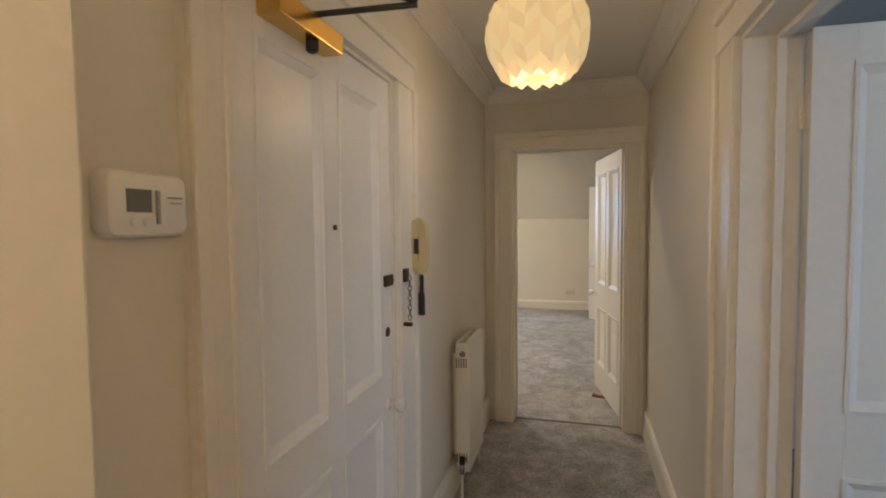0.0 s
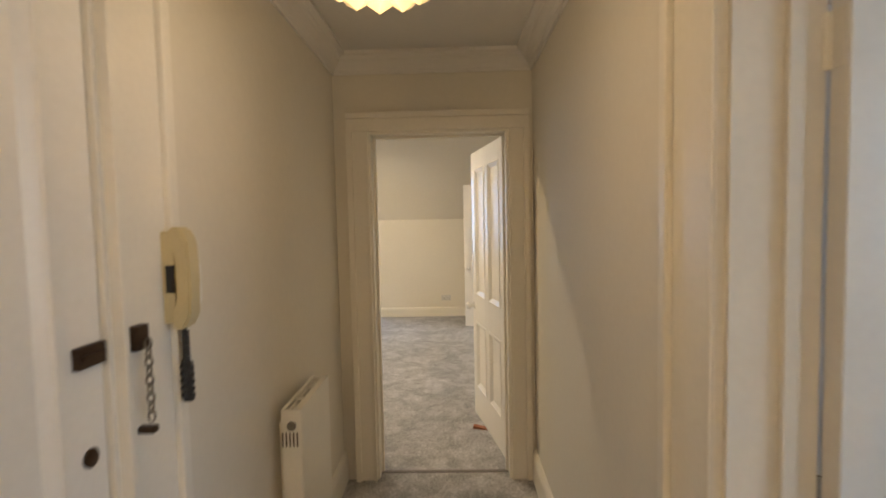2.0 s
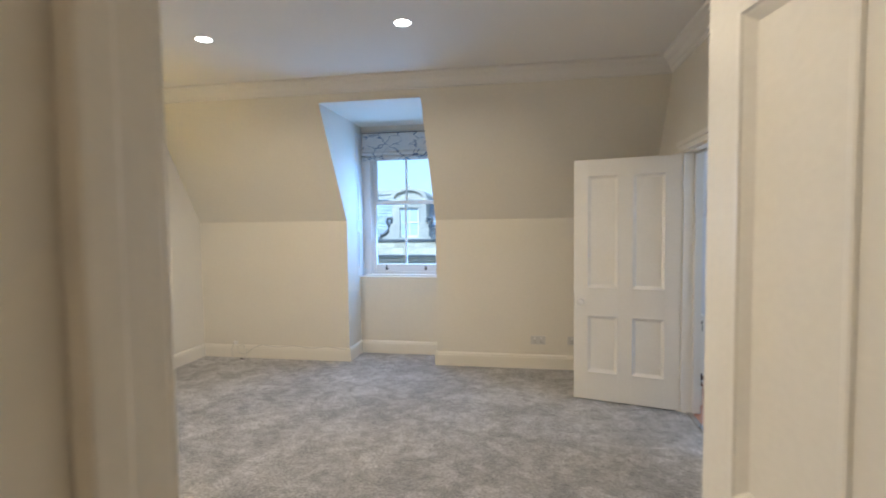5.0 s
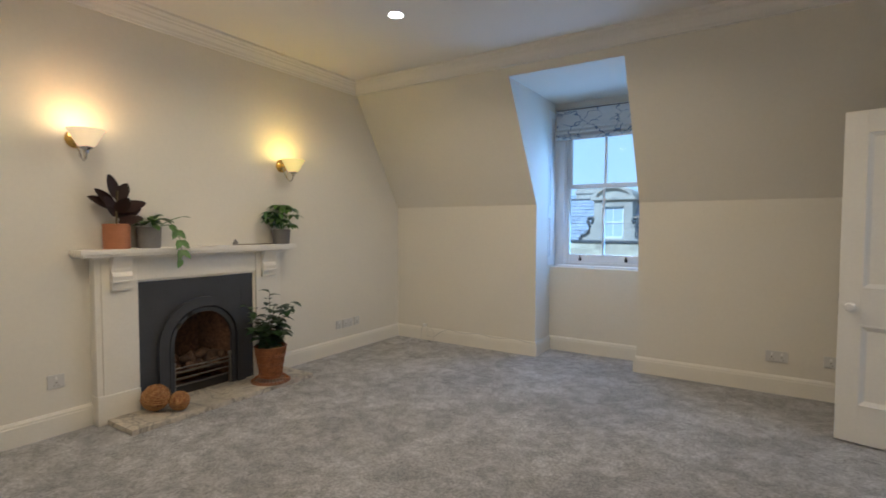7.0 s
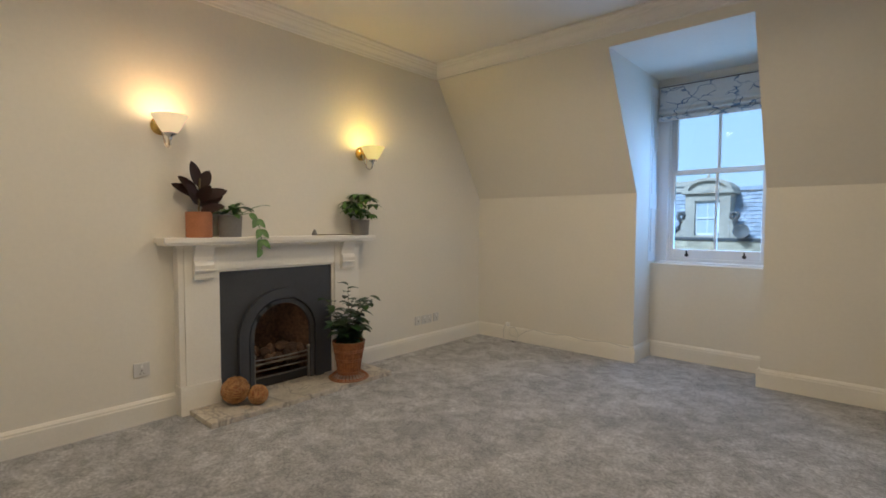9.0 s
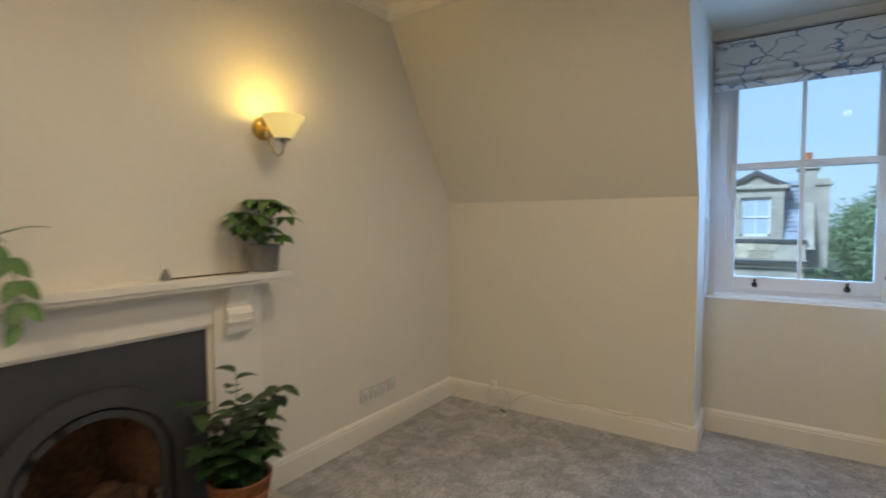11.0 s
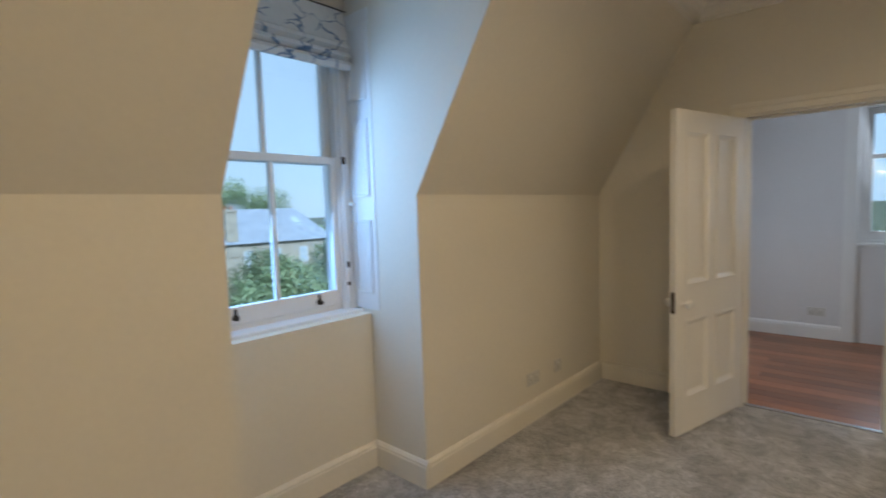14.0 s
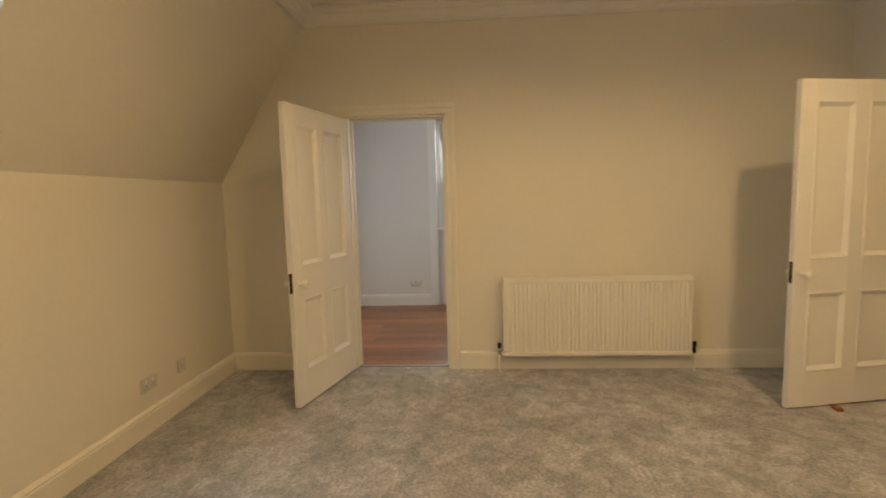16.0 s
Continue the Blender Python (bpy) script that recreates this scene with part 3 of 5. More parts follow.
# ---- radiators ----
def radiator(name, label, m, w, z0, z1, depth, flutes, valves=(True, True), end_slots=False):
    """Back to the wall at local y 0, faces local -y, from x 0 to w."""
    r = thing(name, label, "radiator", m)
    f = depth
    bm = bmesh.new()
    if flutes:
        n = int(w / 0.0335)
        pts = [(0.0, -f + 0.012)]
        pitch = (w - 0.04) / n
        for i in range(n):
            x = 0.02 + i * pitch
            pts += [(x, -f + 0.002), (x + pitch * 0.62, -f + 0.002), (x + pitch * 0.72, -f + 0.0125), (x + pitch * 0.90, -f + 0.0125)]
        pts += [(w - 0.02, -f + 0.002), (w, -f + 0.012), (w, -f + 0.03), (0, -f + 0.03)]
        prism(bm, pts, "z", z0 + 0.03, z1 - 0.035)
        box(bm, 0, w, -f - 0.001, -f + 0.03, z1 - 0.036, z1 - 0.004, bevel=0.005)
        box(bm, 0, w, -f - 0.001, -f + 0.03, z0, z0 + 0.031, bevel=0.005)
    else:
        box(bm, 0, w, -f, -f + 0.03, z0, z1 - 0.004, bevel=0.006)
    part("front_panel", bm, RADIATOR, r)
    part("back_panel", boxes((0.01, w - 0.01, -0.055, -0.04, z0 + 0.01, z1 - 0.02), bevel=0.004), RADIATOR, r)
    for x in (0, w - 0.006):
        part("side_panel", boxes((x - 0.002, x + 0.008, -f + 0.004, -0.038, z0 + 0.02, z1), bevel=0.002), RADIATOR, r)
    bm = boxes((0, w, -f, -f + 0.012, z1 - 0.008, z1 + 0.002), (0, w, -0.05, -0.038, z1 - 0.008, z1 + 0.002), bevel=0.001)
    k = max(3, int(w / 0.12))
    for i in range(k + 1):
        x = 0.01 + i * (w - 0.026) / k
        box(bm, x, x + 0.006, -f + 0.012, -0.05, z1 - 0.010, z1 - 0.003)
    box(bm, 0.01, w - 0.01, -f * 0.5 - 0.027, -f * 0.5 - 0.022, z1 - 0.012, z1 - 0.004)
    part("top_grille", bm, RADIATOR, r)
    # One dark block; its colour holds the shade between the radiator panels.
    part("convector", boxes((0.02, w - 0.02, -f + 0.034, -0.06, z0 + 0.03, z1 - 0.03)), SHADOW_GAP, r)
    for x in (0.08, w - 0.10):
        part("bracket", boxes((x, x + 0.02, -0.042, 0, z0 + 0.05, z1 - 0.08)), RADIATOR, r)
    if end_slots:
        # Slots are dark inlays, the shade of the openings painted on.
        for z in (z0 + 0.05, z1 - 0.13):
            for i in range(5):
                y = -f + 0.014 + i * 0.013
                part("vent_slot", boxes((-0.004, 0.004, y, y + 0.005, z, z + 0.05)), SHADOW_GAP, r)
        for z in (z0 + 0.07, z1 - 0.055):
            part("end_plug", lathe(bmesh.new(), [(0.016, 0), (0.016, 0.008), (0.008, 0.010)], pose(-0.001, -f / 2 - 0.02, z, 0, -90), 16), STEEL, r, "", True)
    for use, x, s in ((valves[0], 0.0, -1), (valves[1], w, 1)):
        if use:
            y = -f / 2 - 0.02
            bm = tube(bmesh.new(), [(x + 0.01 * s, y, z0 + 0.04), (x + 0.035 * s, y, z0 + 0.04)], 0.009, 10)
            lathe(bm, [(0.011, 0.0), (0.013, 0.01), (0.013, 0.04), (0.008, 0.05)], pose(x + 0.035 * s, y, z0 + 0.005), 12)
            v = part("valve", bm, CHROME if s < 0 else DARK_METAL, r, "", True)
            part("valve_cap", lathe(bmesh.new(), [(0.012, 0), (0.016, 0.006), (0.014, 0.04), (0.006, 0.044)], pose(x + 0.035 * s, y, z0 + 0.055), 12), DARK_METAL, v, "", True)
            part("pipe", tube(bmesh.new(), [(x + 0.035 * s, y, z0 + 0.01), (x + 0.035 * s, y, -0.01)], 0.0075, 10), RADIATOR, r, "", True)
    return r


radiator("radiator", "white enamelled ribbed panel radiator with bronzed valves", pose(EX, 6.464, 0, 0, 0, -90), 1.41, 0.133, 0.737, 0.115, True)
radiator("radiator", "short cream enamelled hall radiator with slotted end", pose(HALL_W, 2.69, 0, 0, 0, 90), 0.385, 0.15, 0.84, 0.11, False, (True, True), True)
radiator("radiator", "white enamelled kitchen radiator", pose(KX0, 7.87, 0, 0, 0, 90), 0.70, 0.15, 0.72, 0.10, False, (True, False), True)


# ---- sash windows ----
LIFT = material("sash_lift_iron", (0.035, 0.028, 0.024), 0.45, 0.6, vary=0.15)


def sash_window(name, label, m, w, h, lifts=True):
    """Opening w wide, h high above the sill at local z 0; room side faces local -y."""
    t = thing(name, label, "sash window", m, kind="structure")
    j = 0.055
    part("box_frame", boxes((0, j, -0.05, 0.14, 0, h), (w - j, w, -0.05, 0.14, 0, h), (j, w - j, -0.05, 0.14, h - 0.06, h), (j, w - j, 0.0, 0.18, -0.03, 0.03), bevel=0.003), WINDOW_PAINT, t)
    part("window_sill", boxes((-0.002, w + 0.002, -0.115, 0.0, -0.022, 0.004), (0.0, w, -0.09, 0.0, -0.05, -0.022), bevel=0.006), WINDOW_PAINT, t)
    part("staff_bead", boxes((j, j + 0.016, -0.03, -0.012, 0, h - 0.06), (w - j - 0.016, w - j, -0.03, -0.012, 0, h - 0.06), bevel=0.004), WINDOW_PAINT, t)
    meet = 0.84
    x0, x1 = j + 0.002, w - j - 0.002
    for nm, y0, z0, z1, bot, top in (("lower_sash", -0.01, 0.032, meet + 0.02, 0.085, 0.04), ("upper_sash", 0.045, meet - 0.02, h - 0.06, 0.04, 0.05)):
        y1 = y0 + 0.042
        s = part(nm, boxes((x0, x0 + 0.045, y0, y1, z0, z1), (x1 - 0.045, x1, y0, y1, z0, z1), (x0 + 0.045, x1 - 0.045, y0, y1, z0, z0 + bot), (x0 + 0.045, x1 - 0.045, y0, y1, z1 - top, z1), bevel=0.004), WINDOW_PAINT, t)
        xm = (x0 + x1) / 2
        part("glazing_bar", boxes((xm - 0.011, xm + 0.011, y0 + 0.006, y1 - 0.004, z0 + bot, z1 - top), bevel=0.003), WINDOW_PAINT, s)
        for a, b in ((x0 + 0.045, xm - 0.011), (xm + 0.011, x1 - 0.045)):
            p = part("pane", boxes((a, b, y0 + 0.019, y0 + 0.022, z0 + bot, z1 - top)), GLASS, s)
            p.visible_shadow = False
        if nm == "lower_sash" and lifts:
            for x in (xm - 0.235, xm + 0.235):
                bm = boxes((x - 0.006, x + 0.006, y0 - 0.010, y0, z0 + 0.03, z0 + 0.075), bevel=0.002)
                tube(bm, [(x, y0 - 0.006, z0 + 0.034), (x, y0 - 0.024, z0 + 0.026), (x, y0 - 0.032, z0 + 0.038)], 0.006, 8)
                lathe(bm, [(0.017, 0), (0.017, 0.003), (0.01, 0.006)], pose(x, y0, z0 + 0.034, 90), 12)
                part("sash_lift", bm, LIFT, s, "dark iron sash lift", True)
    bm = boxes((w - j - 0.004, w - j + 0.018, -0.058, -0.05, 0.82, 0.86), (w - j - 0.004, w - j + 0.016, -0.058, -0.05, 0.14, 0.16), (w - j, w - j + 0.016, -0.06, -0.05, 0.24, 0.275), bevel=0.002)
    part("sash_stop", bm, DARK_METAL, t)
    return t


sash_window("window_1", "white painted two over two sash window in the dormer", pose(DX0 + 0.05, 9.235, 0.895), 0.915, 1.66)
sash_window("window_2", "white painted kitchen dormer sash window", pose(KDX0 + 0.03, 9.235, 0.895), 0.91, 1.66)
sash_window("window_3", "white painted kitchen side sash window", pose(KX1 + 0.12, 7.13, 0.98, 0, 0, -90), 0.96, 1.36, False)
structure("window_lintel", boxes((DX0, DX1, 9.18, 9.36, 2.555, DORMER_TOP)), WALL, "painted strip over the dormer window", "wall")
structure("window_cheek", boxes((DX0, DX0 + 0.05, 9.19, 9.36, 0.88, 2.555)), WINDOW_PAINT, "painted window reveal", "window reveal")
structure("window_cheek", boxes((DX1 - 0.005, DX1, 9.19, 9.36, 0.88, 2.555)), WINDOW_PAINT, "painted window reveal", "window reveal")
structure("window_lintel", boxes((KDX0, KDX1, 9.18, 9.36, 2.555, DORMER_TOP)), KITCHEN_WALL, "painted strip over the kitchen dormer window", "wall")
structure("kitchen_casing", boxes((KX1 - 0.02, KX1 + 0.002, 7.13, 7.23, 0, 2.35), (KX1 - 0.02, KX1 + 0.002, 6.04, 7.23, 2.35, 2.46), bevel=0.004), WINDOW_PAINT, "white painted window casing in the kitchen", "window casing")

# panelled shutter linings at each side of the dormer window
for x, s in ((DX0, 1), (DX1, -1)):
    sh = thing("shutter_lining", "white painted panelled shutter lining beside the window", "shutter", kind="structure")
    a, b = sorted((x, x + 0.004 * s))
    part("board", boxes((a, b, 8.985, 9.19, 0.90, 2.52), bevel=0.001), WINDOW_PAINT, sh)
    for z0, z1 in ((0.99, 1.40), (1.53, 1.95), (2.05, 2.45)):
        c, d = sorted((x + 0.004 * s, x + 0.012 * s))
        bm = bmesh.new()
        for y0, y1, u0, u1 in ((9.02, 9.034, z0, z1), (9.161, 9.175, z0, z1), (9.034, 9.161, z0, z0 + 0.014), (9.034, 9.161, z1 - 0.014, z1)):
            box(bm, c, d, y0, y1, u0, u1, bevel=0.003)
        part("moulding", bm, WINDOW_PAINT, sh)
        c, d = sorted((x + 0.004 * s, x + 0.007 * s))
        part("panel", boxes((c, d, 9.05, 9.145, z0 + 0.03, z1 - 0.03), bevel=0.0015), WINDOW_PAINT, sh)
part("shutter_knob", lathe(bmesh.new(), [(0.006, 0), (0.006, 0.012), (0.013, 0.018), (0.012, 0.028), (0.0004, 0.032)], pose(DX1 - 0.004, 9.165, 1.49, 0, -90), 14), PORCELAIN, sh, "", True)


# ---- roman blind ----
def blind_material():
    m = material("blind_linen", (0.70, 0.70, 0.69), 0.9, vary=0.03, grain=30, fine=400, bump=0.1, bump_scale=600)
    nt = m.node_tree
    b = nt.nodes["Principled BSDF"]
    base = b.inputs["Base Color"].links[0].from_socket
    tc = next(n for n in nt.nodes if n.type == "TEX_COORD")
    mp = nt.nodes.new("ShaderNodeMapping")
    mp.inputs["Rotation"].default_value, mp.inputs["Scale"].default_value = (0, 0.7, 0), (1.0, 0.3, 1.7)
    nt.links.new(tc.outputs["Object"], mp.inputs[0])
    nz = nt.nodes.new("ShaderNodeTexNoise")
    nz.inputs["Scale"].default_value = 7
    mixv = nt.nodes.new("ShaderNodeMixRGB")
    mixv.inputs[0].default_value = 0.16
    nt.links.new(mp.outputs[0], nz.inputs["Vector"])
    nt.links.new(mp.outputs[0], mixv.inputs[1])
    nt.links.new(nz.outputs["Color"], mixv.inputs[2])
    vo = nt.nodes.new("ShaderNodeTexVoronoi")
    vo.feature = "DISTANCE_TO_EDGE"
    vo.inputs["Scale"].default_value = 6.2
    nt.links.new(mixv.outputs[0], vo.inputs["Vector"])
    lt = nt.nodes.new("ShaderNodeMapRange")
    lt.inputs[1].default_value, lt.inputs[2].default_value, lt.inputs[3].default_value, lt.inputs[4].default_value = 0.012, 0.036, 1.0, 0.0
    nt.links.new(vo.outputs["Distance"], lt.inputs[0])
    gap, mul = nt.nodes.new("ShaderNodeMapRange"), nt.nodes.new("ShaderNodeMath")
    n2 = nt.nodes.new("ShaderNodeTexNoise")
    n2.inputs["Scale"].default_value = 5
    nt.links.new(tc.outputs["Object"], n2.inputs["Vector"])
    gap.inputs[1].default_value, gap.inputs[2].default_value = 0.42, 0.50
    nt.links.new(n2.outputs["Fac"], gap.inputs[0])
    mul.operation = "MULTIPLY"
    nt.links.new(lt.outputs[0], mul.inputs[0])
    nt.links.new(gap.outputs[0], mul.inputs[1])
    mix = nt.nodes.new("ShaderNodeMixRGB")
    nt.links.new(mul.outputs[0], mix.inputs[0])
    nt.links.new(base, mix.inputs[1])
    mix.inputs[2].default_value = (0.13, 0.20, 0.32, 1)
    nt.links.new(mix.outputs[0], b.inputs["Base Color"])
    return m


blind = thing("roman_blind", "white linen roman blind with blue branch print, drawn up", "window blind")
front = [(9.165, 2.530), (9.150, 2.530), (9.142, 2.45), (9.137, 2.362), (9.140, 2.353), (9.112, 2.346), (9.105, 2.326), (9.124, 2.308), (9.136, 2.305), (9.104, 2.299), (9.099, 2.280), (9.122, 2.263), (9.135, 2.260), (9.102, 2.253), (9.097, 2.236), (9.114, 2.214), (9.135, 2.214), (9.165, 2.222)]
bm = prism(bmesh.new(), front, "x", DX0 + 0.025, DX1 - 0.03)
part("fabric", bm, blind_material(), blind)
part("headrail", boxes((DX0 + 0.02, DX1 - 0.02, 9.146, 9.18, 2.531, 2.536)), DARK_METAL, blind, "thin dark edge of the headrail")


# ---- sockets ----
def socket(m, w, label, switches):
    s = thing("wall_socket", label, "wall socket", m)
    part("face_plate", boxes((0, w, -0.010, 0.0, 0, 0.086), bevel=0.003), SOCKET_PLASTIC, s)
    for x in switches:
        part("rocker", boxes((x - 0.006, x + 0.006, -0.014, -0.008, 0.055, 0.073), bevel=0.001), PLASTIC, s)
        # Holes are dark inlays too, with their shade in the colour.
        bm = boxes((x - 0.003, x + 0.003, -0.0105, -0.006, 0.034, 0.042), (x - 0.013, x - 0.006, -0.0105, -0.006, 0.018, 0.022), (x + 0.006, x + 0.013, -0.0105, -0.006, 0.018, 0.022))
        part("pin_hole", bm, SHADOW_GAP, s)
    return s


socket(pose(-0.43, NY, 0.248), 0.146, "white plastic double wall socket on the knee wall", (0.04, 0.106))
socket(pose(-0.065, NY, 0.250), 0.086, "white plastic single aerial socket on the knee wall", (0.043,))
socket(pose(WX, 7.643, 0.245, 0, 0, 90), 0.075, "white plastic phone socket above the skirting", (0.04,))
socket(pose(WX, 7.735, 0.245, 0, 0, 90), 0.146, "white plastic double wall socket above the skirting", (0.04, 0.106))
socket(pose(WX, 7.905, 0.25, 0, 0, 90), 0.075, "white plastic aerial socket above the skirting", (0.04,))
socket(pose(WX, 5.215, 0.29, 0, 0, 90), 0.09, "white plastic fused spur beside the fireplace", (0.045,))
socket(pose(KX1, 7.50, 0.235, 0, 0, -90), 0.146, "white plastic double socket on the kitchen wall", (0.04, 0.106))


# ---- kitchen floor ----
structure("floor_kitchen", boxes((0.76, KX1 + 0.3, 3.83, 9.3, -0.06, -0.012)), material("floor_gap", (0.06, 0.025, 0.015), 0.7), "dark reddish laminate wood floor", "floor")
structure("threshold_strip", boxes((0.745, 0.785, KD0 + 0.01, KD1 - 0.01, -0.01, 0.008), bevel=0.003), CHROME, "narrow metal carpet threshold strip", "threshold")
structure("threshold_strip", boxes((HD0 + 0.012, HD1 - 0.012, HALL_END + 0.07, HALL_END + 0.095, -0.005, 0.005), bevel=0.002), material("seam", (0.22, 0.2, 0.19), 0.8), "carpet seam at the living room doorway", "threshold")

sw = thing("light_switch", "white plastic switch plate on the hall wall", "light switch", pose(HALL_W, 2.20, 1.30, 0, 0, 90))
part("face_plate", boxes((0, 0.05, -0.009, 0, 0, 0.10), bevel=0.003), PLASTIC, sw)
part("rocker", boxes((0.02, 0.03, -0.013, -0.008, 0.04, 0.06), bevel=0.001), PLASTIC, sw)


# ---- fireplace ----


def vein_marble(m):
    """Grey veins, thin and wandering, laid over the stone's own colour."""
    nt = m.node_tree
    b = nt.nodes["Principled BSDF"]
    base = b.inputs["Base Color"].links[0].from_socket
    tc = next(n for n in nt.nodes if n.type == "TEX_COORD")
    n, ramp, mix = nt.nodes.new("ShaderNodeTexNoise"), nt.nodes.new("ShaderNodeValToRGB"), nt.nodes.new("ShaderNodeMixRGB")
    n.inputs["Scale"].default_value, n.inputs["Detail"].default_value, n.inputs["Distortion"].default_value = 3.2, 7, 1.8
    e = ramp.color_ramp.elements
    e[0].position, e[0].color = 0.455, (0, 0, 0, 1)
    e[1].position, e[1].color = 0.545, (0, 0, 0, 1)
    e.new(0.5).color = (0.8, 0.8, 0.8, 1)
    mix.inputs[2].default_value = (0.24, 0.22, 0.20, 1)
    nt.links.new(tc.outputs["Object"], n.inputs["Vector"])
    nt.links.new(n.outputs["Fac"], ramp.inputs[0])
    nt.links.new(ramp.outputs[0], mix.inputs[0])
    nt.links.new(base, mix.inputs[1])
    nt.links.new(mix.outputs[0], b.inputs["Base Color"])


IRON = material("painted_cast_iron", (0.050, 0.053, 0.061), 0.55, vary=0.08, grain=9, fine=90, bump=0.1, bump_scale=60)
SOOT = material("sooty_firebrick", (0.22, 0.12, 0.07), 0.9, vary=0.2, grain=4, fine=40, bump=0.4, bump_scale=40, tint=(0.03, 0.02, 0.017))
COAL = material("coal", (0.12, 0.065, 0.038), 0.85, vary=0.3, grain=20, bump=0.6, bump_scale=50, tint=(0.035, 0.022, 0.016), per_object=0.5)
MARBLE = material("worn_marble", (0.62, 0.57, 0.48), 0.4, vary=0.06, grain=6, fine=40, tint=(0.40, 0.36, 0.30), per_object=0.06)
vein_marble(MARBLE)
fire = thing("fireplace", "white painted timber fireplace with dark arched iron insert", "fireplace")
for y0, y1 in ((5.455, 5.705), (6.645, 6.895)):
    part("pilaster", boxes((WX, -4.045, y0, y1, 0.0, 1.095), (-4.047, -4.036, y0 + (0.035 if y0 < 6 else 0.0), y1 - (0.0 if y0 < 6 else 0.035), 0.185, 1.094), bevel=0.003), GLOSS, fire)
    part("plinth", boxes((WX, -4.022, y0 - 0.006, y1 + 0.006, 0.0, 0.19), bevel=0.005), GLOSS, fire)
    c = (y0 + y1) / 2 + (0.02 if y0 < 6 else -0.02)
    bm = bmesh.new()
    prof = [(-4.044, 0.872), (-4.008, 0.872), (-4.003, 0.885), (-4.003, 0.925), (-3.995, 0.932), (-3.988, 0.965), (-3.998, 0.985), (-4.012, 0.995), (-4.006, 1.02), (-3.985, 1.06), (-3.972, 1.094), (-4.044, 1.094)]
    prism(bm, prof, "y", c - 0.06, c + 0.06)
    k = part("corbel", bm, GLOSS, fire)
    part("corbel_band", boxes((-4.02, -3.982, c - 0.066, c + 0.066, 0.925, 0.937), bevel=0.002), GLOSS, k)
part("frieze", boxes((WX, -4.045, 5.705, 6.645, 0.925, 1.095), bevel=0.002), GLOSS, fire)
part("slip", boxes((WX, -4.06, 5.705, 5.722, 0, 0.925), (WX, -4.06, 6.628, 6.645, 0, 0.925), (WX, -4.06, 5.722, 6.628, 0.910, 0.925)), GLOSS, fire)
part("bed_mould", run(bmesh.new(), (-4.045, 5.44), (-4.045, 6.91), (1, 0), 1.075, [(0, 0), (0.012, 0), (0.016, 0.012), (0.03, 0.02), (0, 0.02)]), GLOSS, fire)
part("mantel_shelf", boxes((WX, -3.945, 5.347, 6.998, 1.112, 1.145), (WX, -3.955, 5.36, 6.985, 1.095, 1.113), bevel=0.004), GLOSS, fire, "white painted mantel shelf")


def arch(cy, cz, r, foot, steps=20):
    """The outline of an arched opening from foot to foot, as (y, z)."""
    return [(cy - r, foot)] + [(cy - r * math.cos(math.pi * i / steps), cz + r * math.sin(math.pi * i / steps)) for i in range(steps + 1)] + [(cy + r, foot)]


def arch_ring(bm, inner, outer, x0, x1):
    for a, b, c, d in zip(inner, inner[1:], outer, outer[1:]):
        vs = [[bm.verts.new((x, *p)) for p in (a, b, d, c)] for x in (x0, x1)]
        bm.faces.new(vs[0][::-1])
        bm.faces.new(vs[1])
        for i in range(4):
            bm.faces.new((vs[0][i], vs[0][(i + 1) % 4], vs[1][(i + 1) % 4], vs[1][i]))
    bmesh.ops.remove_doubles(bm, verts=bm.verts, dist=0.0004)
    return bm


AC, AZ = 6.19, 0.415
inner = arch(AC, AZ, 0.235, 0.035)
rect = []
for y, z in inner:
    d = Vector((y - AC, max(z - AZ, 0)))
    s = max(abs(d.x) / (0.455), d.y / 0.494, 0.001)
    q = (AC + d.x / s, AZ + d.y / s if z > AZ else z)
    rect.append((max(5.723, min(6.627, q[0])), min(0.909, q[1])))
rect[0], rect[-1] = (5.723, 0.035), (6.627, 0.035)
bm = arch_ring(bmesh.new(), inner, rect, -4.085, -4.07)
ins = part("insert", bm, IRON, fire, "dark slate painted cast iron insert")
for d in ((5.723, 6.627, 0.86, 0.909), (5.723, 5.86, 0.035, 0.86), (6.52, 6.627, 0.035, 0.86)):
    part("border", boxes((-4.084, -4.0695, *d)), IRON, ins)
part("arch_moulding", arch_ring(bmesh.new(), arch(AC, AZ, 0.275, 0.035), arch(AC, AZ, 0.345, 0.035), -4.072, -4.040), IRON, ins, "", True)
part("arch_bead", arch_ring(bmesh.new(), arch(AC, AZ, 0.232, 0.035), arch(AC, AZ, 0.262, 0.035), -4.074, -4.052), IRON, ins, "", True)
bm = bmesh.new()
prism(bm, [(-4.10, 5.93), (-4.42, 6.03), (-4.42, 6.35), (-4.10, 6.45), (-4.10, 6.60), (-4.50, 6.60), (-4.50, 5.88), (-4.10, 5.88)], "z", -0.02, 0.78)
box(bm, -4.5, -4.10, 5.88, 6.60, 0.70, 0.80)
box(bm, -4.5, -4.10, 5.88, 6.60, -0.03, 0.04)
part("firebox", bm, SOOT, fire, "sooty brick firebox")
grate = part("grate", boxes((-4.10, -4.085, 5.965, 6.415, 0.20, 0.215), (-4.10, -4.085, 5.965, 6.415, 0.155, 0.165), bevel=0.003), STEEL, fire, "polished steel grate bars")
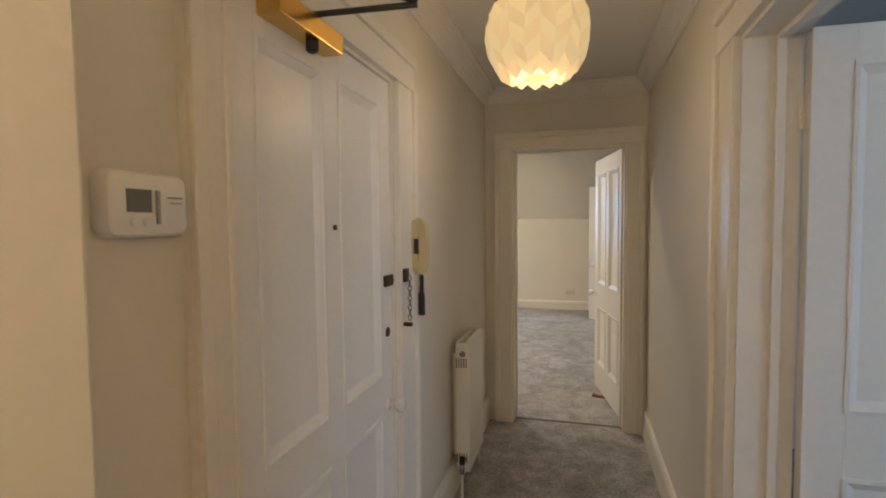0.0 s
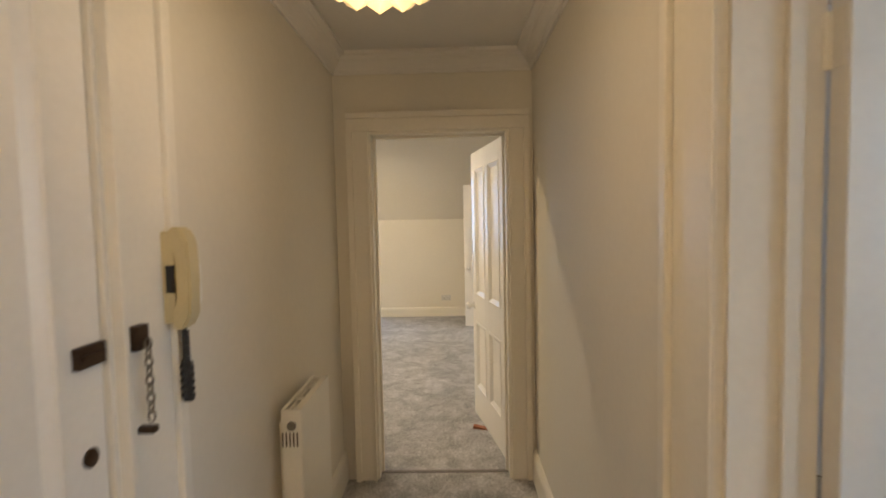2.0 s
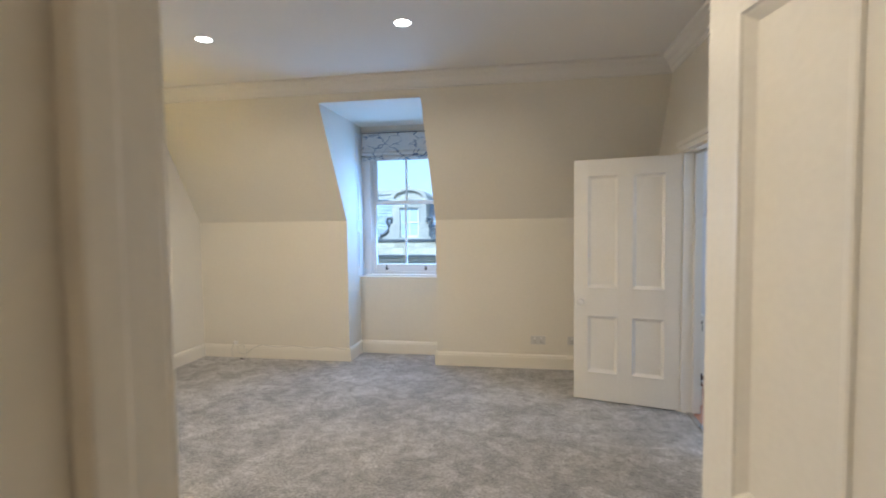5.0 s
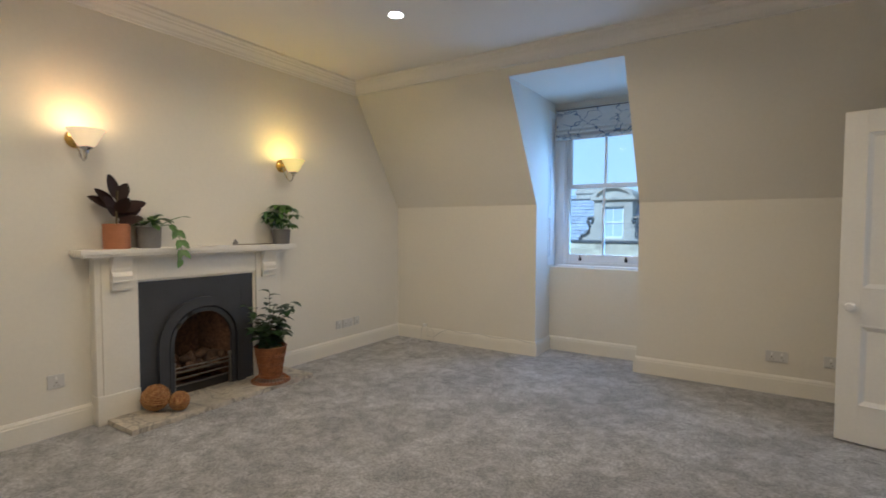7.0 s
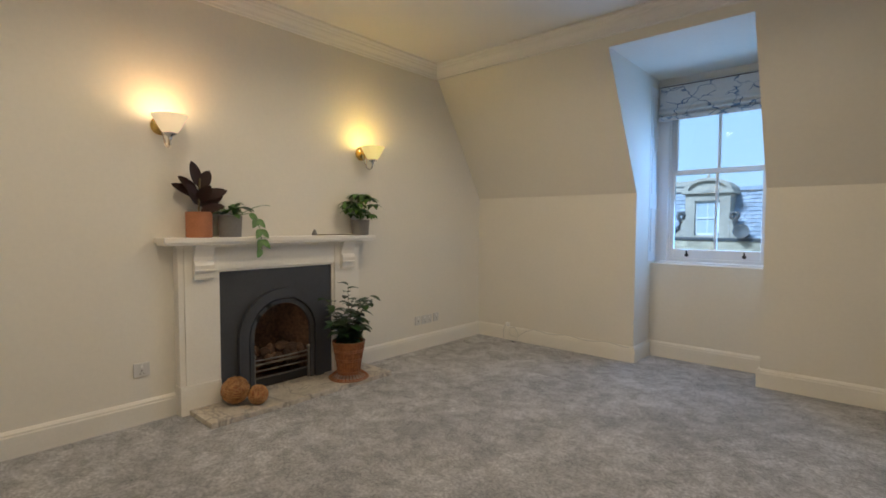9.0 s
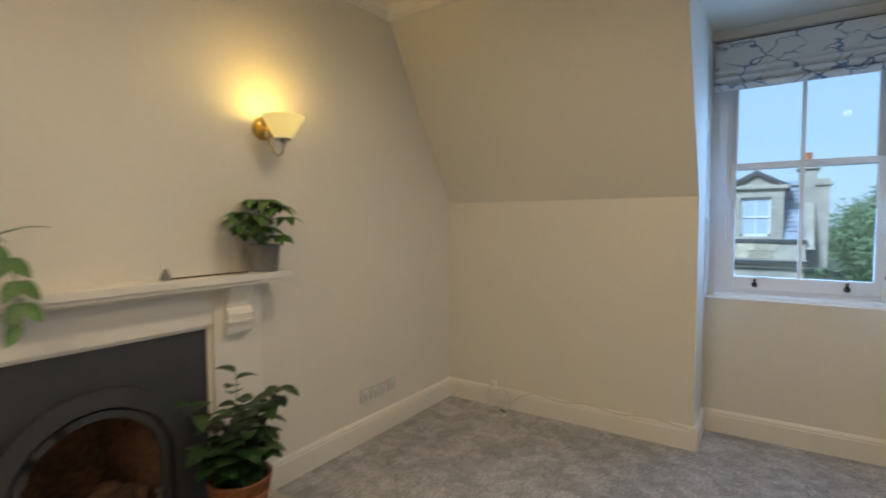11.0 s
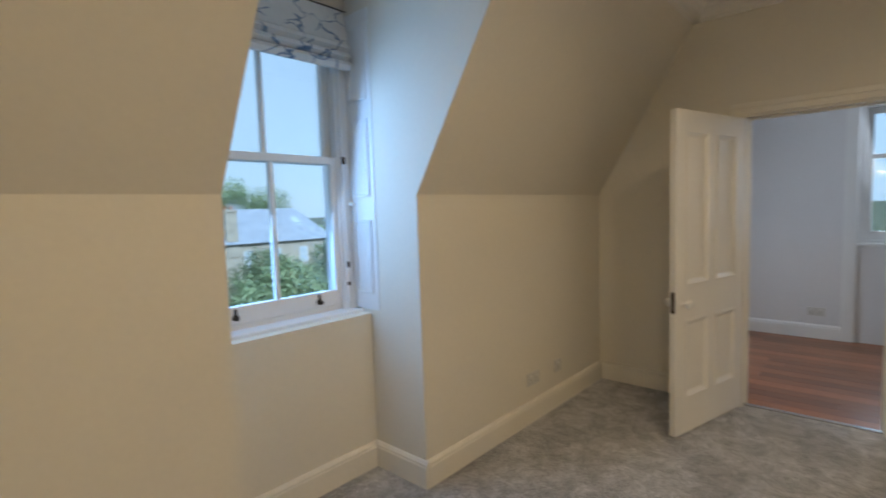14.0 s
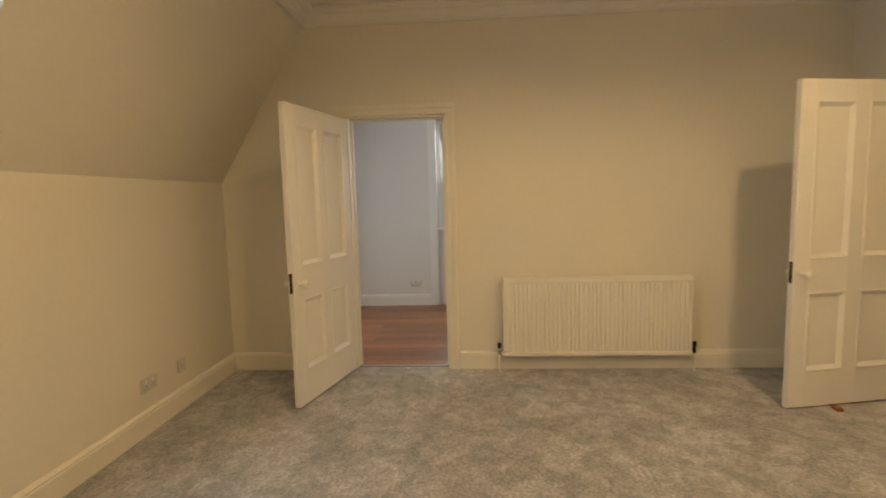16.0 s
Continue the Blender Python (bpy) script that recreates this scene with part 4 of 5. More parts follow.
for y in (5.965, 6.415):
    bm = tube(bmesh.new(), [(-4.075, y, 0.035), (-4.075, y, 0.27)], 0.011, 10)
    lathe(bm, [(0.014, 0), (0.017, 0.008), (0.012, 0.02), (0.0004, 0.024)], pose(-4.075, y, 0.268), 10)
    part("grate_post", bm, STEEL, grate, "", True)
for z in (0.115, 0.245):
    part("grate_bar", tube(bmesh.new(), [(-4.075, 5.965, z), (-4.062, 6.19, z), (-4.075, 6.415, z)], 0.006, 8), STEEL, grate, "", True)
part("ash_pan", boxes((-4.12, -4.09, 5.97, 6.41, 0.04, 0.11), bevel=0.004), BLACK, grate, "black ash pan cover")
rng = random.Random(4)
for k in range(16):
    bm = bmesh.new()
    bmesh.ops.create_icosphere(bm, subdivisions=2, radius=0.05)
    f = [rng.uniform(0.6, 1.25) for _ in range(3)]
    for v in bm.verts:
        v.co = Vector([c * q for c, q in zip(v.co, f)]) * (1 + 0.18 * noise.noise(v.co * 25 + Vector((k, 0, 0))))
    o = part("coal_lump", bm, COAL, grate)
    o.location = (-4.22 + rng.uniform(-0.06, 0.08), 6.0 + 0.38 * (k % 8) / 7 + rng.uniform(-0.015, 0.015), 0.20 + 0.06 * (k // 8) + rng.uniform(0, 0.03))
hearth = thing("hearth", "worn veined marble hearth slabs in front of the fire", "hearth")
ys = [5.50, 5.84, 6.20, 6.53, 6.955]
for a, b in zip(ys, ys[1:]):
    part("slab", boxes((WX, -3.70, a + 0.0015, b - 0.0015, 0.0, 0.034), bevel=0.004), MARBLE, hearth)


# ---- wall lights ----
def shade_material(name, colour, emit):
    m = glow(name, colour, emit)
    b = m.node_tree.nodes["Principled BSDF"]
    b.inputs["Roughness"].default_value = 0.5
    b.inputs["Transmission Weight"].default_value = 0.0
    return m


SHADE = shade_material("sconce_glass", (1.0, 0.74, 0.42), 0.34)
YELLOW_SHADE = shade_material("yellow_sconce_glass", (1.0, 0.78, 0.27), 0.34)
BULB = glow("bulb", (1.0, 0.82, 0.52), 4.0)


def sconce(y, glass):
    s = thing("wall_light", "brass wall light with frosted glass uplight shade, lit", "wall light", pose(WX, y, 1.84, 0, 0, 90), group="wall lights over the fireplace")
    part("back_plate", lathe(bmesh.new(), [(0.058, 0), (0.058, 0.006), (0.045, 0.014), (0.022, 0.02), (0.012, 0.03)], pose(0, 0, 0, 90), 24), BRASS, s, "", True)
    part("arm", tube(bmesh.new(), [(0, -0.02, 0), (0, -0.035, -0.05), (0, -0.075, -0.115), (0, -0.115, -0.142), (0, -0.148, -0.130), (0, -0.158, -0.095)], 0.006, 8), CHROME, s, "chromed curved arm", True)
    part("cup", lathe(bmesh.new(), [(0.010, -0.10), (0.012, -0.085), (0.034, -0.07), (0.036, -0.062)], pose(0, -0.158, 0), 18), CHROME, s, "", True)
    prof = [(0.036, -0.062), (0.052, -0.045), (0.066, -0.02), (0.080, 0.01), (0.100, 0.042), (0.097, 0.043), (0.077, 0.012), (0.063, -0.018), (0.049, -0.042), (0.033, -0.058)]
    bm = bmesh.new()
    lathe(bm, prof, pose(0, -0.158, 0), 36)
    for v in bm.verts:
        a = math.atan2(v.co.y + 0.158, v.co.x)
        k = 1 + 0.025 * math.cos(12 * a) * max(0, v.co.z + 0.06) / 0.1
        v.co.x, v.co.y = v.co.x * k, -0.158 + (v.co.y + 0.158) * k
    part("shade", bm, glass, s, "frosted fluted glass shade", True)
    part("bulb", lathe(bmesh.new(), [(0.012, -0.055), (0.014, -0.03), (0.024, 0.0), (0.020, 0.018), (0.0005, 0.027)], pose(0, -0.158, 0), 14), BULB, s, "", True)
    part("pull_cord", tube(bmesh.new(), [(0.03, -0.04, -0.02), (0.032, -0.041, -0.12)], 0.0015, 5), BRASS, s)


sconce(5.40, SHADE)
sconce(6.98, YELLOW_SHADE)

# ---- hall pendant ----
PAPER = shade_material("paper_shade", (1.0, 0.74, 0.36), 0.21)
# Same paper with a weaker glow, for facets painted as turned from the light.
PAPER_DIM = shade_material("paper_shade_dim", (1.0, 0.73, 0.35), 0.185)
pend = thing("pendant_light", "faceted white folded paper pendant shade, lit warm", "pendant light", pose(-0.378, 2.114, 2.153))
bm = bmesh.new()
rings, seg = [], 11
for r, z, alt in ((0.055, -0.140, 0.004), (0.105, -0.148, 0.012), (0.152, -0.112, 0.020), (0.182, -0.060, 0.022), (0.193, -0.006, 0.022), (0.188, 0.046, 0.022), (0.166, 0.094, 0.020), (0.118, 0.132, 0.012), (0.05, 0.150, 0.004)):
    ring = []
    for i in range(seg * 2):
        a = math.pi * i / seg
        w = 1 if i % 2 else -1
        ring.append(bm.verts.new(((r + 0.006 * w) * math.cos(a), (r + 0.006 * w) * math.sin(a), z + alt * w)))
    rings.append(ring)
for k, (a, b) in enumerate(zip(rings, rings[1:])):
    for i in range(seg * 2):
        j = (i + 1) % (seg * 2)
        f = bm.faces.new((a[i], a[j], b[j], b[i]))
        # Alternate facets get the weaker glow, so facet shading is painted in.
        f.material_index = (k + i) % 2
shade = part("shade", bm, PAPER, pend, "folded paper shade")
shade.data.materials.append(PAPER_DIM)
part("flex", tube(bmesh.new(), [(0, 0, 0.13), (0, 0, 0.275)], 0.004, 6), PLASTIC, pend)
part("ceiling_rose", lathe(bmesh.new(), [(0.045, 0.275), (0.045, 0.26), (0.03, 0.25), (0.01, 0.245)], Matrix(), 20), PLASTIC, pend, "", True)
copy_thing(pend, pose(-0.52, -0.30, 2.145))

# ---- downlights ----
DOWNGLOW = glow("downlight_lens", (1.0, 0.93, 0.80), 7.0)
for x in (-2.70, -1.26):
    for y in (4.9, 6.84):
        d = thing("downlight", "round white recessed ceiling downlight, lit", "downlight", pose(x, y, ROOF), group="ceiling downlights")
        part("bezel", lathe(bmesh.new(), [(0.050, -0.002), (0.060, -0.006), (0.064, -0.003), (0.064, 0.001)], Matrix(), 24), PLASTIC, d, "", True)
        part("lens", lathe(bmesh.new(), [(0.0005, -0.0045), (0.053, -0.0045), (0.053, -0.001)], Matrix(), 20), DOWNGLOW, d)


# ---- plants ----
TERRACOTTA = material("terracotta", (0.42, 0.17, 0.08), 0.8, vary=0.08, grain=10, bump=0.2, bump_scale=70)
CONCRETE = material("grey_concrete", (0.22, 0.21, 0.20), 0.85, vary=0.08, grain=14, bump=0.2, bump_scale=80)
SOIL = material("soil", (0.04, 0.027, 0.018), 0.95, vary=0.3, grain=40, bump=0.8, bump_scale=90)
DARK_LEAF = material("burgundy_leaf", (0.018, 0.014, 0.009), 0.5, vary=0.25, grain=9, spec=0.25, tint=(0.030, 0.006, 0.007))
GREEN_LEAF = material("green_leaf", (0.085, 0.19, 0.03), 0.4, vary=0.25, grain=12, tint=(0.025, 0.07, 0.014), per_object=0.15)
DEEP_LEAF = material("deep_green_leaf", (0.035, 0.08, 0.022), 0.4, vary=0.25, grain=12, tint=(0.014, 0.035, 0.012), per_object=0.2)
STEM = material("stem", (0.12, 0.09, 0.04), 0.7, vary=0.2)
WICKER = material("wicker", (0.34, 0.13, 0.045), 0.5, vary=0.2, grain=30, tint=(0.16, 0.055, 0.02))
RATTAN = material("rattan", (0.48, 0.26, 0.10), 0.6, vary=0.2, grain=30, tint=(0.22, 0.09, 0.03))


def leaf(bm, base, direction, up, length, width, droop=0.25, n=6, blunt=0.8):
    """A folded, drooping leaf blade of n cross sections with some thickness."""
    d, u = Vector(direction).normalized(), Vector(up)
    side = d.cross(u)
    side = side.normalized() if side.length > 1e-4 else Vector((1, 0, 0))
    nrm = side.cross(d).normalized()
    rows = []
    for i in range(n + 1):
        t = i / n
        w = width * 0.5 * (math.sin(math.pi * t ** 0.8) ** blunt if 0 < t < 1 else 0.02)
        c = Vector(base) + d * length * t - Vector((0, 0, 1)) * droop * length * t * t
        rows.append([bm.verts.new(c - side * w + nrm * w * 0.25), bm.verts.new(c), bm.verts.new(c + side * w + nrm * w * 0.25)])
    for a, b in zip(rows, rows[1:]):
        bm.faces.new((a[0], a[1], b[1], b[0]))
        bm.faces.new((a[1], a[2], b[2], b[1]))
    return bm


def pot_parts(owner, r0, r1, h, mat):
    part("pot", lathe(bmesh.new(), [(r0, 0), (r0 + 0.004, 0.004), (r1, h), (r1 - 0.008, h), (r1 - 0.010, h - 0.02), (0.001, h - 0.02)], Matrix(), 28), mat, owner, "", True)
    part("soil", lathe(bmesh.new(), [(0.0005, h - 0.013), (r1 - 0.011, h - 0.017), (r1 - 0.011, h - 0.03)], Matrix(), 20), SOIL, owner)


SHELF = 1.145
p = thing("rubber_plant", "dark burgundy rubber plant in a terracotta pot", "potted plant", pose(-4.03, 5.585, SHELF))
pot_parts(p, 0.074, 0.080, 0.165, TERRACOTTA)
part("stem", tube(bmesh.new(), [(0, 0, 0.14), (0.005, 0.0, 0.26), (0, 0.01, 0.38)], 0.007, 8), STEM, p, "", True)
rng = random.Random(11)
for k, (ang, el, z, ln) in enumerate(((-80, 75, 0.36, 0.17), (95, 62, 0.34, 0.15), (-95, 48, 0.30, 0.17), (80, 22, 0.28, 0.18), (-75, 62, 0.24, 0.16), (95, 30, 0.23, 0.18), (-100, 30, 0.29, 0.17), (20, 45, 0.27, 0.14), (60, 15, 0.20, 0.15))):
    a, e = radians(ang), radians(el)
    d = (math.cos(e) * math.cos(a), math.cos(e) * math.sin(a), math.sin(e))
    part("leaf", leaf(bmesh.new(), (0.01 * d[0], 0.01 * d[1], z - 0.03), d, (0.9, 0.1, 0.6), ln, 0.082, 0.05, 10, 0.6), DARK_LEAF, p, "", True)

p = thing("trailing_plant", "green trailing pothos in a grey pot on the mantel", "potted plant", pose(-4.025, 5.785, SHELF))
pot_parts(p, 0.066, 0.078, 0.145, CONCRETE)
rng = random.Random(21)
for k in range(26):
    a, e = rng.uniform(-2.6, 2.6), rng.uniform(0.05, 1.0)
    d = Vector((math.cos(e) * math.cos(a), math.cos(e) * math.sin(a), math.sin(e)))
    b = Vector((0.04 * d.x, 0.05 * d.y, 0.145 + 0.05 * rng.random()))
    o = part("leaf", leaf(bmesh.new(), b, d, (0, 0, 1), rng.uniform(0.08, 0.13), rng.uniform(0.055, 0.08), 0.45, 7, 0.65), GREEN_LEAF, p, "", True)
vine = [(0.03, 0.05, 0.15), (0.05, 0.11, 0.16), (0.075, 0.15, 0.12), (0.095, 0.165, 0.05), (0.10, 0.17, -0.02), (0.105, 0.165, -0.08)]
part("vine", tube(bmesh.new(), vine, 0.003, 6), GREEN_LEAF, p, "", True)
for k, (i, sy) in enumerate(((1, 1), (2, -1), (2, 1), (3, 1), (3, -1), (4, 1), (4, -1), (5, -1))):
    part("leaf", leaf(bmesh.new(), vine[i], (0.35, 0.5 * sy, -0.5), (1, 0, 0.3), 0.075, 0.048, 0.2, 6), GREEN_LEAF, p, "", True)
vine = [(0.03, 0.07, 0.16), (0.03, 0.15, 0.20), (0.03, 0.20, 0.215)]
part("vine", tube(bmesh.new(), vine, 0.003, 6), GREEN_LEAF, p, "", True)
part("leaf", leaf(bmesh.new(), vine[2], (0.1, 1, 0.1), (0, 0, 1), 0.08, 0.035, 0.1, 6), GREEN_LEAF, p, "", True)

p = thing("umbrella_plant", "small green umbrella plant in a grey pot", "potted plant", pose(-4.03, 6.90, SHELF) @ Matrix.Scale(1.22, 4))
pot_parts(p, 0.052, 0.064, 0.105, CONCRETE)
rng = random.Random(31)
for k in range(19):
    a, e = k * 2.4, rng.uniform(0.05, 1.4)
    tip = Vector((0.10 * math.cos(e) * math.cos(a), 0.12 * math.cos(e) * math.sin(a), 0.13 + 0.15 * math.sin(e)))
    s = part("stalk", tube(bmesh.new(), [(0, 0, 0.09), tip * 0.6 + Vector((0, 0, 0.05)), tip], 0.002, 5), GREEN_LEAF, p)
    bm = bmesh.new()
    for j in range(5):
        b = j * math.pi / 2.5 + rng.random()
        leaf(bm, tip, (math.cos(b), math.sin(b), 0.05), (0, 0, 1), rng.uniform(0.065, 0.09), 0.040, 0.5, 5)
    part("leaf_whorl", bm, GREEN_LEAF, s, "", True)

p = thing("basket_plant", "leafy green plant in a wicker basket on the hearth", "potted plant", pose(-3.83, 6.62, 0.034))
bk = part("basket", lathe(bmesh.new(), [(0.085, 0.035), (0.09, 0.10), (0.105, 0.20), (0.122, 0.285), (0.114, 0.285), (0.10, 0.24), (0.001, 0.235)], Matrix(), 32), WICKER, p, "brown woven wicker basket", True)
for i in range(30):
    a = 2 * math.pi * i / 30
    c, s = math.cos(a), math.sin(a)
    part("cane", tube(bmesh.new(), [(0.150 * c, 0.150 * s, 0.006), (0.118 * c, 0.118 * s, 0.035), (0.088 * c, 0.088 * s, 0.052), (0.094 * c, 0.094 * s, 0.12), (0.109 * c, 0.109 * s, 0.20), (0.125 * c, 0.125 * s, 0.288)], 0.0036, 5), WICKER, bk)
for r, z in ((0.152, 0.006), (0.140, 0.014), (0.094, 0.055), (0.100, 0.14), (0.104, 0.155), (0.113, 0.21), (0.117, 0.225), (0.127, 0.288)):
    loop = [(r * math.cos(2 * math.pi * i / 28), r * math.sin(2 * math.pi * i / 28), z) for i in range(29)]
    part("hoop", tube(bmesh.new(), loop, 0.0048, 6), WICKER, bk)
part("soil", lathe(bmesh.new(), [(0.0005, 0.25), (0.10, 0.248)], Matrix(), 20), SOIL, p)
rng = random.Random(41)
for k in range(17):
    a = k * 2.4
    tip = Vector((0.15 * math.cos(a) * rng.uniform(0.5, 1), 0.19 * math.sin(a) * rng.uniform(0.4, 1), rng.uniform(0.36, 0.66)))
    if k == 0:
        tip = Vector((0.02, -0.02, 0.73))
    if k == 1:
        tip = Vector((0.0, 0.21, 0.60))
    mid = Vector((tip.x * 0.35, tip.y * 0.35, 0.24 + (tip.z - 0.24) * 0.55))
    st = part("stem", tube(bmesh.new(), [(tip.x * 0.1, tip.y * 0.1, 0.23), mid, tip], 0.0035, 6, 0.5), STEM, p)
    for j in range(13):
        t = 0.22 + 0.78 * j / 12
        b = (mid.lerp(tip, (t - 0.5) * 2) if t > 0.5 else Vector((tip.x * 0.1, tip.y * 0.1, 0.23)).lerp(mid, t * 2))
        g = j * 2.4 + k
        d = Vector((math.cos(g), math.sin(g), rng.uniform(-0.1, 0.6)))
        part("leaf", leaf(bmesh.new(), b, d, (0, 0, 1), rng.uniform(0.075, 0.11), rng.uniform(0.055, 0.08), 0.35, 6, 0.65), DEEP_LEAF, st, "", True)


# ---- rattan balls, mantel trinket, cable, wedge ----
def rattan_ball(x, y, r, seed):
    rg = random.Random(seed)
    t = thing("rattan_ball", "woven brown rattan decorative ball on the hearth", "decorative ball", pose(x, y, 0.036 + r), group="rattan balls")
    part("core", lathe(bmesh.new(), [(r * 0.86 * math.sin(math.pi * i / 12) + 0.0005, -r * 0.86 * math.cos(math.pi * i / 12)) for i in range(13)], Matrix(), 20), WICKER, t, "", True)
    for k in range(26):
        q = Euler((rg.uniform(0, 6.3), rg.uniform(0, 6.3), rg.uniform(0, 6.3))).to_matrix()
        h = rg.uniform(-0.45, 0.45) * r
        rr = math.sqrt(r * r - h * h) * rg.uniform(0.93, 0.985)
        loop = [q @ Vector((rr * math.cos(2 * math.pi * i / 24), rr * math.sin(2 * math.pi * i / 24), h)) for i in range(25)]
        part("strand", tube(bmesh.new(), loop, 0.0042, 5), RATTAN, t)


rattan_ball(-3.925, 5.755, 0.090, 1)
rattan_ball(-3.80, 5.85, 0.064, 2)
tr = thing("incense_holder", "slim wooden incense holder with small stone cone", "ornament")
part("stick", tube(bmesh.new(), [(-4.0, 6.42, SHELF + 0.006), (-4.0, 6.80, SHELF + 0.006)], 0.004, 6), STEM, tr)
part("cone", lathe(bmesh.new(), [(0.022, 0), (0.017, 0.02), (0.008, 0.04), (0.0005, 0.046)], pose(-4.0, 6.43, SHELF + 0.004), 12), CONCRETE, tr, "", True)
cab = thing("aerial_cable", "loose white aerial cable with plug along the skirting", "cable")
CABLE = material("aged_white_cable", (0.60, 0.58, 0.54), 0.5, vary=0.03)
pts = [(-3.73, NY - 0.03, 0.16), (-3.745, NY - 0.05, 0.10), (-3.72, NY - 0.08, 0.03), (-3.67, NY - 0.11, 0.008), (-3.60, NY - 0.10, 0.006), (-3.56, NY - 0.06, 0.03), (-3.57, NY - 0.035, 0.09), (-3.62, NY - 0.03, 0.15), (-3.68, NY - 0.035, 0.13), (-3.66, NY - 0.05, 0.06), (-3.58, NY - 0.05, 0.05), (-3.48, NY - 0.03, 0.12)]
pts += [(-3.4 + 0.05 * i, NY - 0.014, 0.152 - 0.020 * math.sin(i * 0.4) ** 2) for i in range(21)]
part("flex", tube(bmesh.new(), pts, 0.0042, 6), CABLE, cab, "", True)
part("plug", tube(bmesh.new(), [(-3.62, NY - 0.085, 0.008), (-3.585, NY - 0.10, 0.008)], 0.007, 8), BLACK, cab, "black plug", True)
part("junction", boxes((-3.74, -3.70, NY - 0.02, NY - 0.0, 0.145, 0.185), bevel=0.003), PLASTIC, cab)
w = thing("door_wedge", "brown wooden door wedge under the open door", "door wedge", pose(0.02, 4.44, 0, 0, 0, 165))
part("wedge", prism(bmesh.new(), [(0, 0), (0.13, 0), (0.13, 0.022), (0, 0.004)], "y", -0.02, 0.02), material("wedge_wood", (0.30, 0.10, 0.04), 0.5, vary=0.15, grain=20), w)

# ---- kitchen planks, nearest rows one by one ----
pl = bpy.data.objects["floor_kitchen"]
rng = random.Random(5)
meshes = [mesh_of("plank", boxes((0, l, 0, 0.118, -0.012, 0.0), bevel=0.0015), WOOD) for l in (0.95, 0.62, 0.40)]
row = 0
x = 0.79
while x < 3.08:
    y = 6.0 - rng.uniform(0, 0.6)
    while y < 8.9:
        k = rng.choice((0, 0, 1, 1, 2))
        o = new("plank", meshes[k])
        o.parent = pl
        o.matrix_world = pose(x + 0.118, y, -0.001, 0, 0, 90)
        y += (0.951, 0.621, 0.401)[k]
    x += 0.119


# ---- outside: ground, street, opposite terrace, trees, far house ----
GZ = -11.0
STONE = material("sandstone", (0.42, 0.39, 0.33), 0.9, vary=0.12, grain=1.5, fine=12, bump=0.3, bump_scale=20, tint=(0.25, 0.23, 0.20))
SLATE = material("roof_slate", (0.30, 0.35, 0.43), 0.55, vary=0.2, grain=2.5, fine=10, bump=0.2, bump_scale=15, tint=(0.15, 0.18, 0.22))
LEAD = material("lead_gutter", (0.06, 0.065, 0.07), 0.6, vary=0.15)
FAR_GLASS = material("curtained_pane", (0.40, 0.48, 0.56), 0.12, vary=0.05)
FAR_FRAME = material("far_sash", (0.62, 0.64, 0.66), 0.5, vary=0.03)
GRASS = material("rough_ground", (0.07, 0.09, 0.04), 0.95, vary=0.3, grain=0.3, fine=4, tint=(0.05, 0.05, 0.035))
ASPHALT = material("asphalt", (0.05, 0.05, 0.052), 0.9, vary=0.15, grain=1, fine=60, bump=0.3, bump_scale=120)
LEAVES = material("tree_leaves", (0.27, 0.35, 0.21), 0.6, vary=0.3, grain=0.9, fine=6, tint=(0.14, 0.20, 0.10), per_object=0.2)
lt = LEAVES.node_tree
thin, both = lt.nodes.new("ShaderNodeBsdfTranslucent"), lt.nodes.new("ShaderNodeMixShader")
both.inputs[0].default_value = 0.45
lt.links.new(lt.nodes["Principled BSDF"].inputs["Base Color"].links[0].from_socket, thin.inputs["Color"])
lt.links.new(lt.nodes["Principled BSDF"].outputs[0], both.inputs[1])
lt.links.new(thin.outputs[0], both.inputs[2])
lt.links.new(both.outputs[0], lt.nodes["Material Output"].inputs[0])
BARK = material("bark", (0.10, 0.075, 0.05), 0.9, vary=0.2, grain=6, bump=0.5, bump_scale=30)
structure("ground", boxes((-1500, 1500, -1500, 1500, GZ - 0.5, GZ)), GRASS, "grass and earth reaching the horizon", "ground")
structure("road", boxes((-200, 200, 13.5, 21.5, GZ, GZ + 0.02)), ASPHALT, "asphalt street between the terraces", "road")
for y0, y1 in ((9.4, 13.5), (21.5, 26.9)):
    structure("pavement", boxes((-200, 200, y0, y1, GZ, GZ + 0.13), bevel=0.01), STONE, "stone flagged pavement with kerb", "pavement")
structure("building_below", boxes((-4.55, 3.4, -1.45, 9.34, GZ, -0.07)), STONE, "stone storeys below the flat", "building")

terrace = thing("terraced_building", "sandstone terrace with slate mansard roof and stone dormers", "building")
TX0, TX1, TY = -21.0, -1.1, 27.0
part("facade", boxes((TX0, TX1, TY, TY + 9, GZ, 0.45)), STONE, terrace, "pale weathered sandstone front")
part("eaves_cornice", boxes((TX0, TX1 + 0.1, TY - 0.30, TY + 0.02, -0.16, 0.02), (TX0, TX1 + 0.05, TY - 0.16, TY + 0.02, -0.30, -0.16), bevel=0.03), STONE, terrace)
part("parapet_band", boxes((TX0, TX1 + 0.05, TY - 0.05, TY + 0.15, 0.02, 0.62), bevel=0.02), STONE, terrace)
part("gutter", boxes((TX0, TX1 + 0.08, TY - 0.14, TY + 0.05, 0.62, 0.75), (TX0, TX1 + 0.1, TY - 0.36, TY - 0.28, -0.10, 0.0), bevel=0.02), LEAD, terrace)
RY0, RZ0, RY1, RZ1 = TY + 0.1, 0.68, TY + 1.25, 2.68
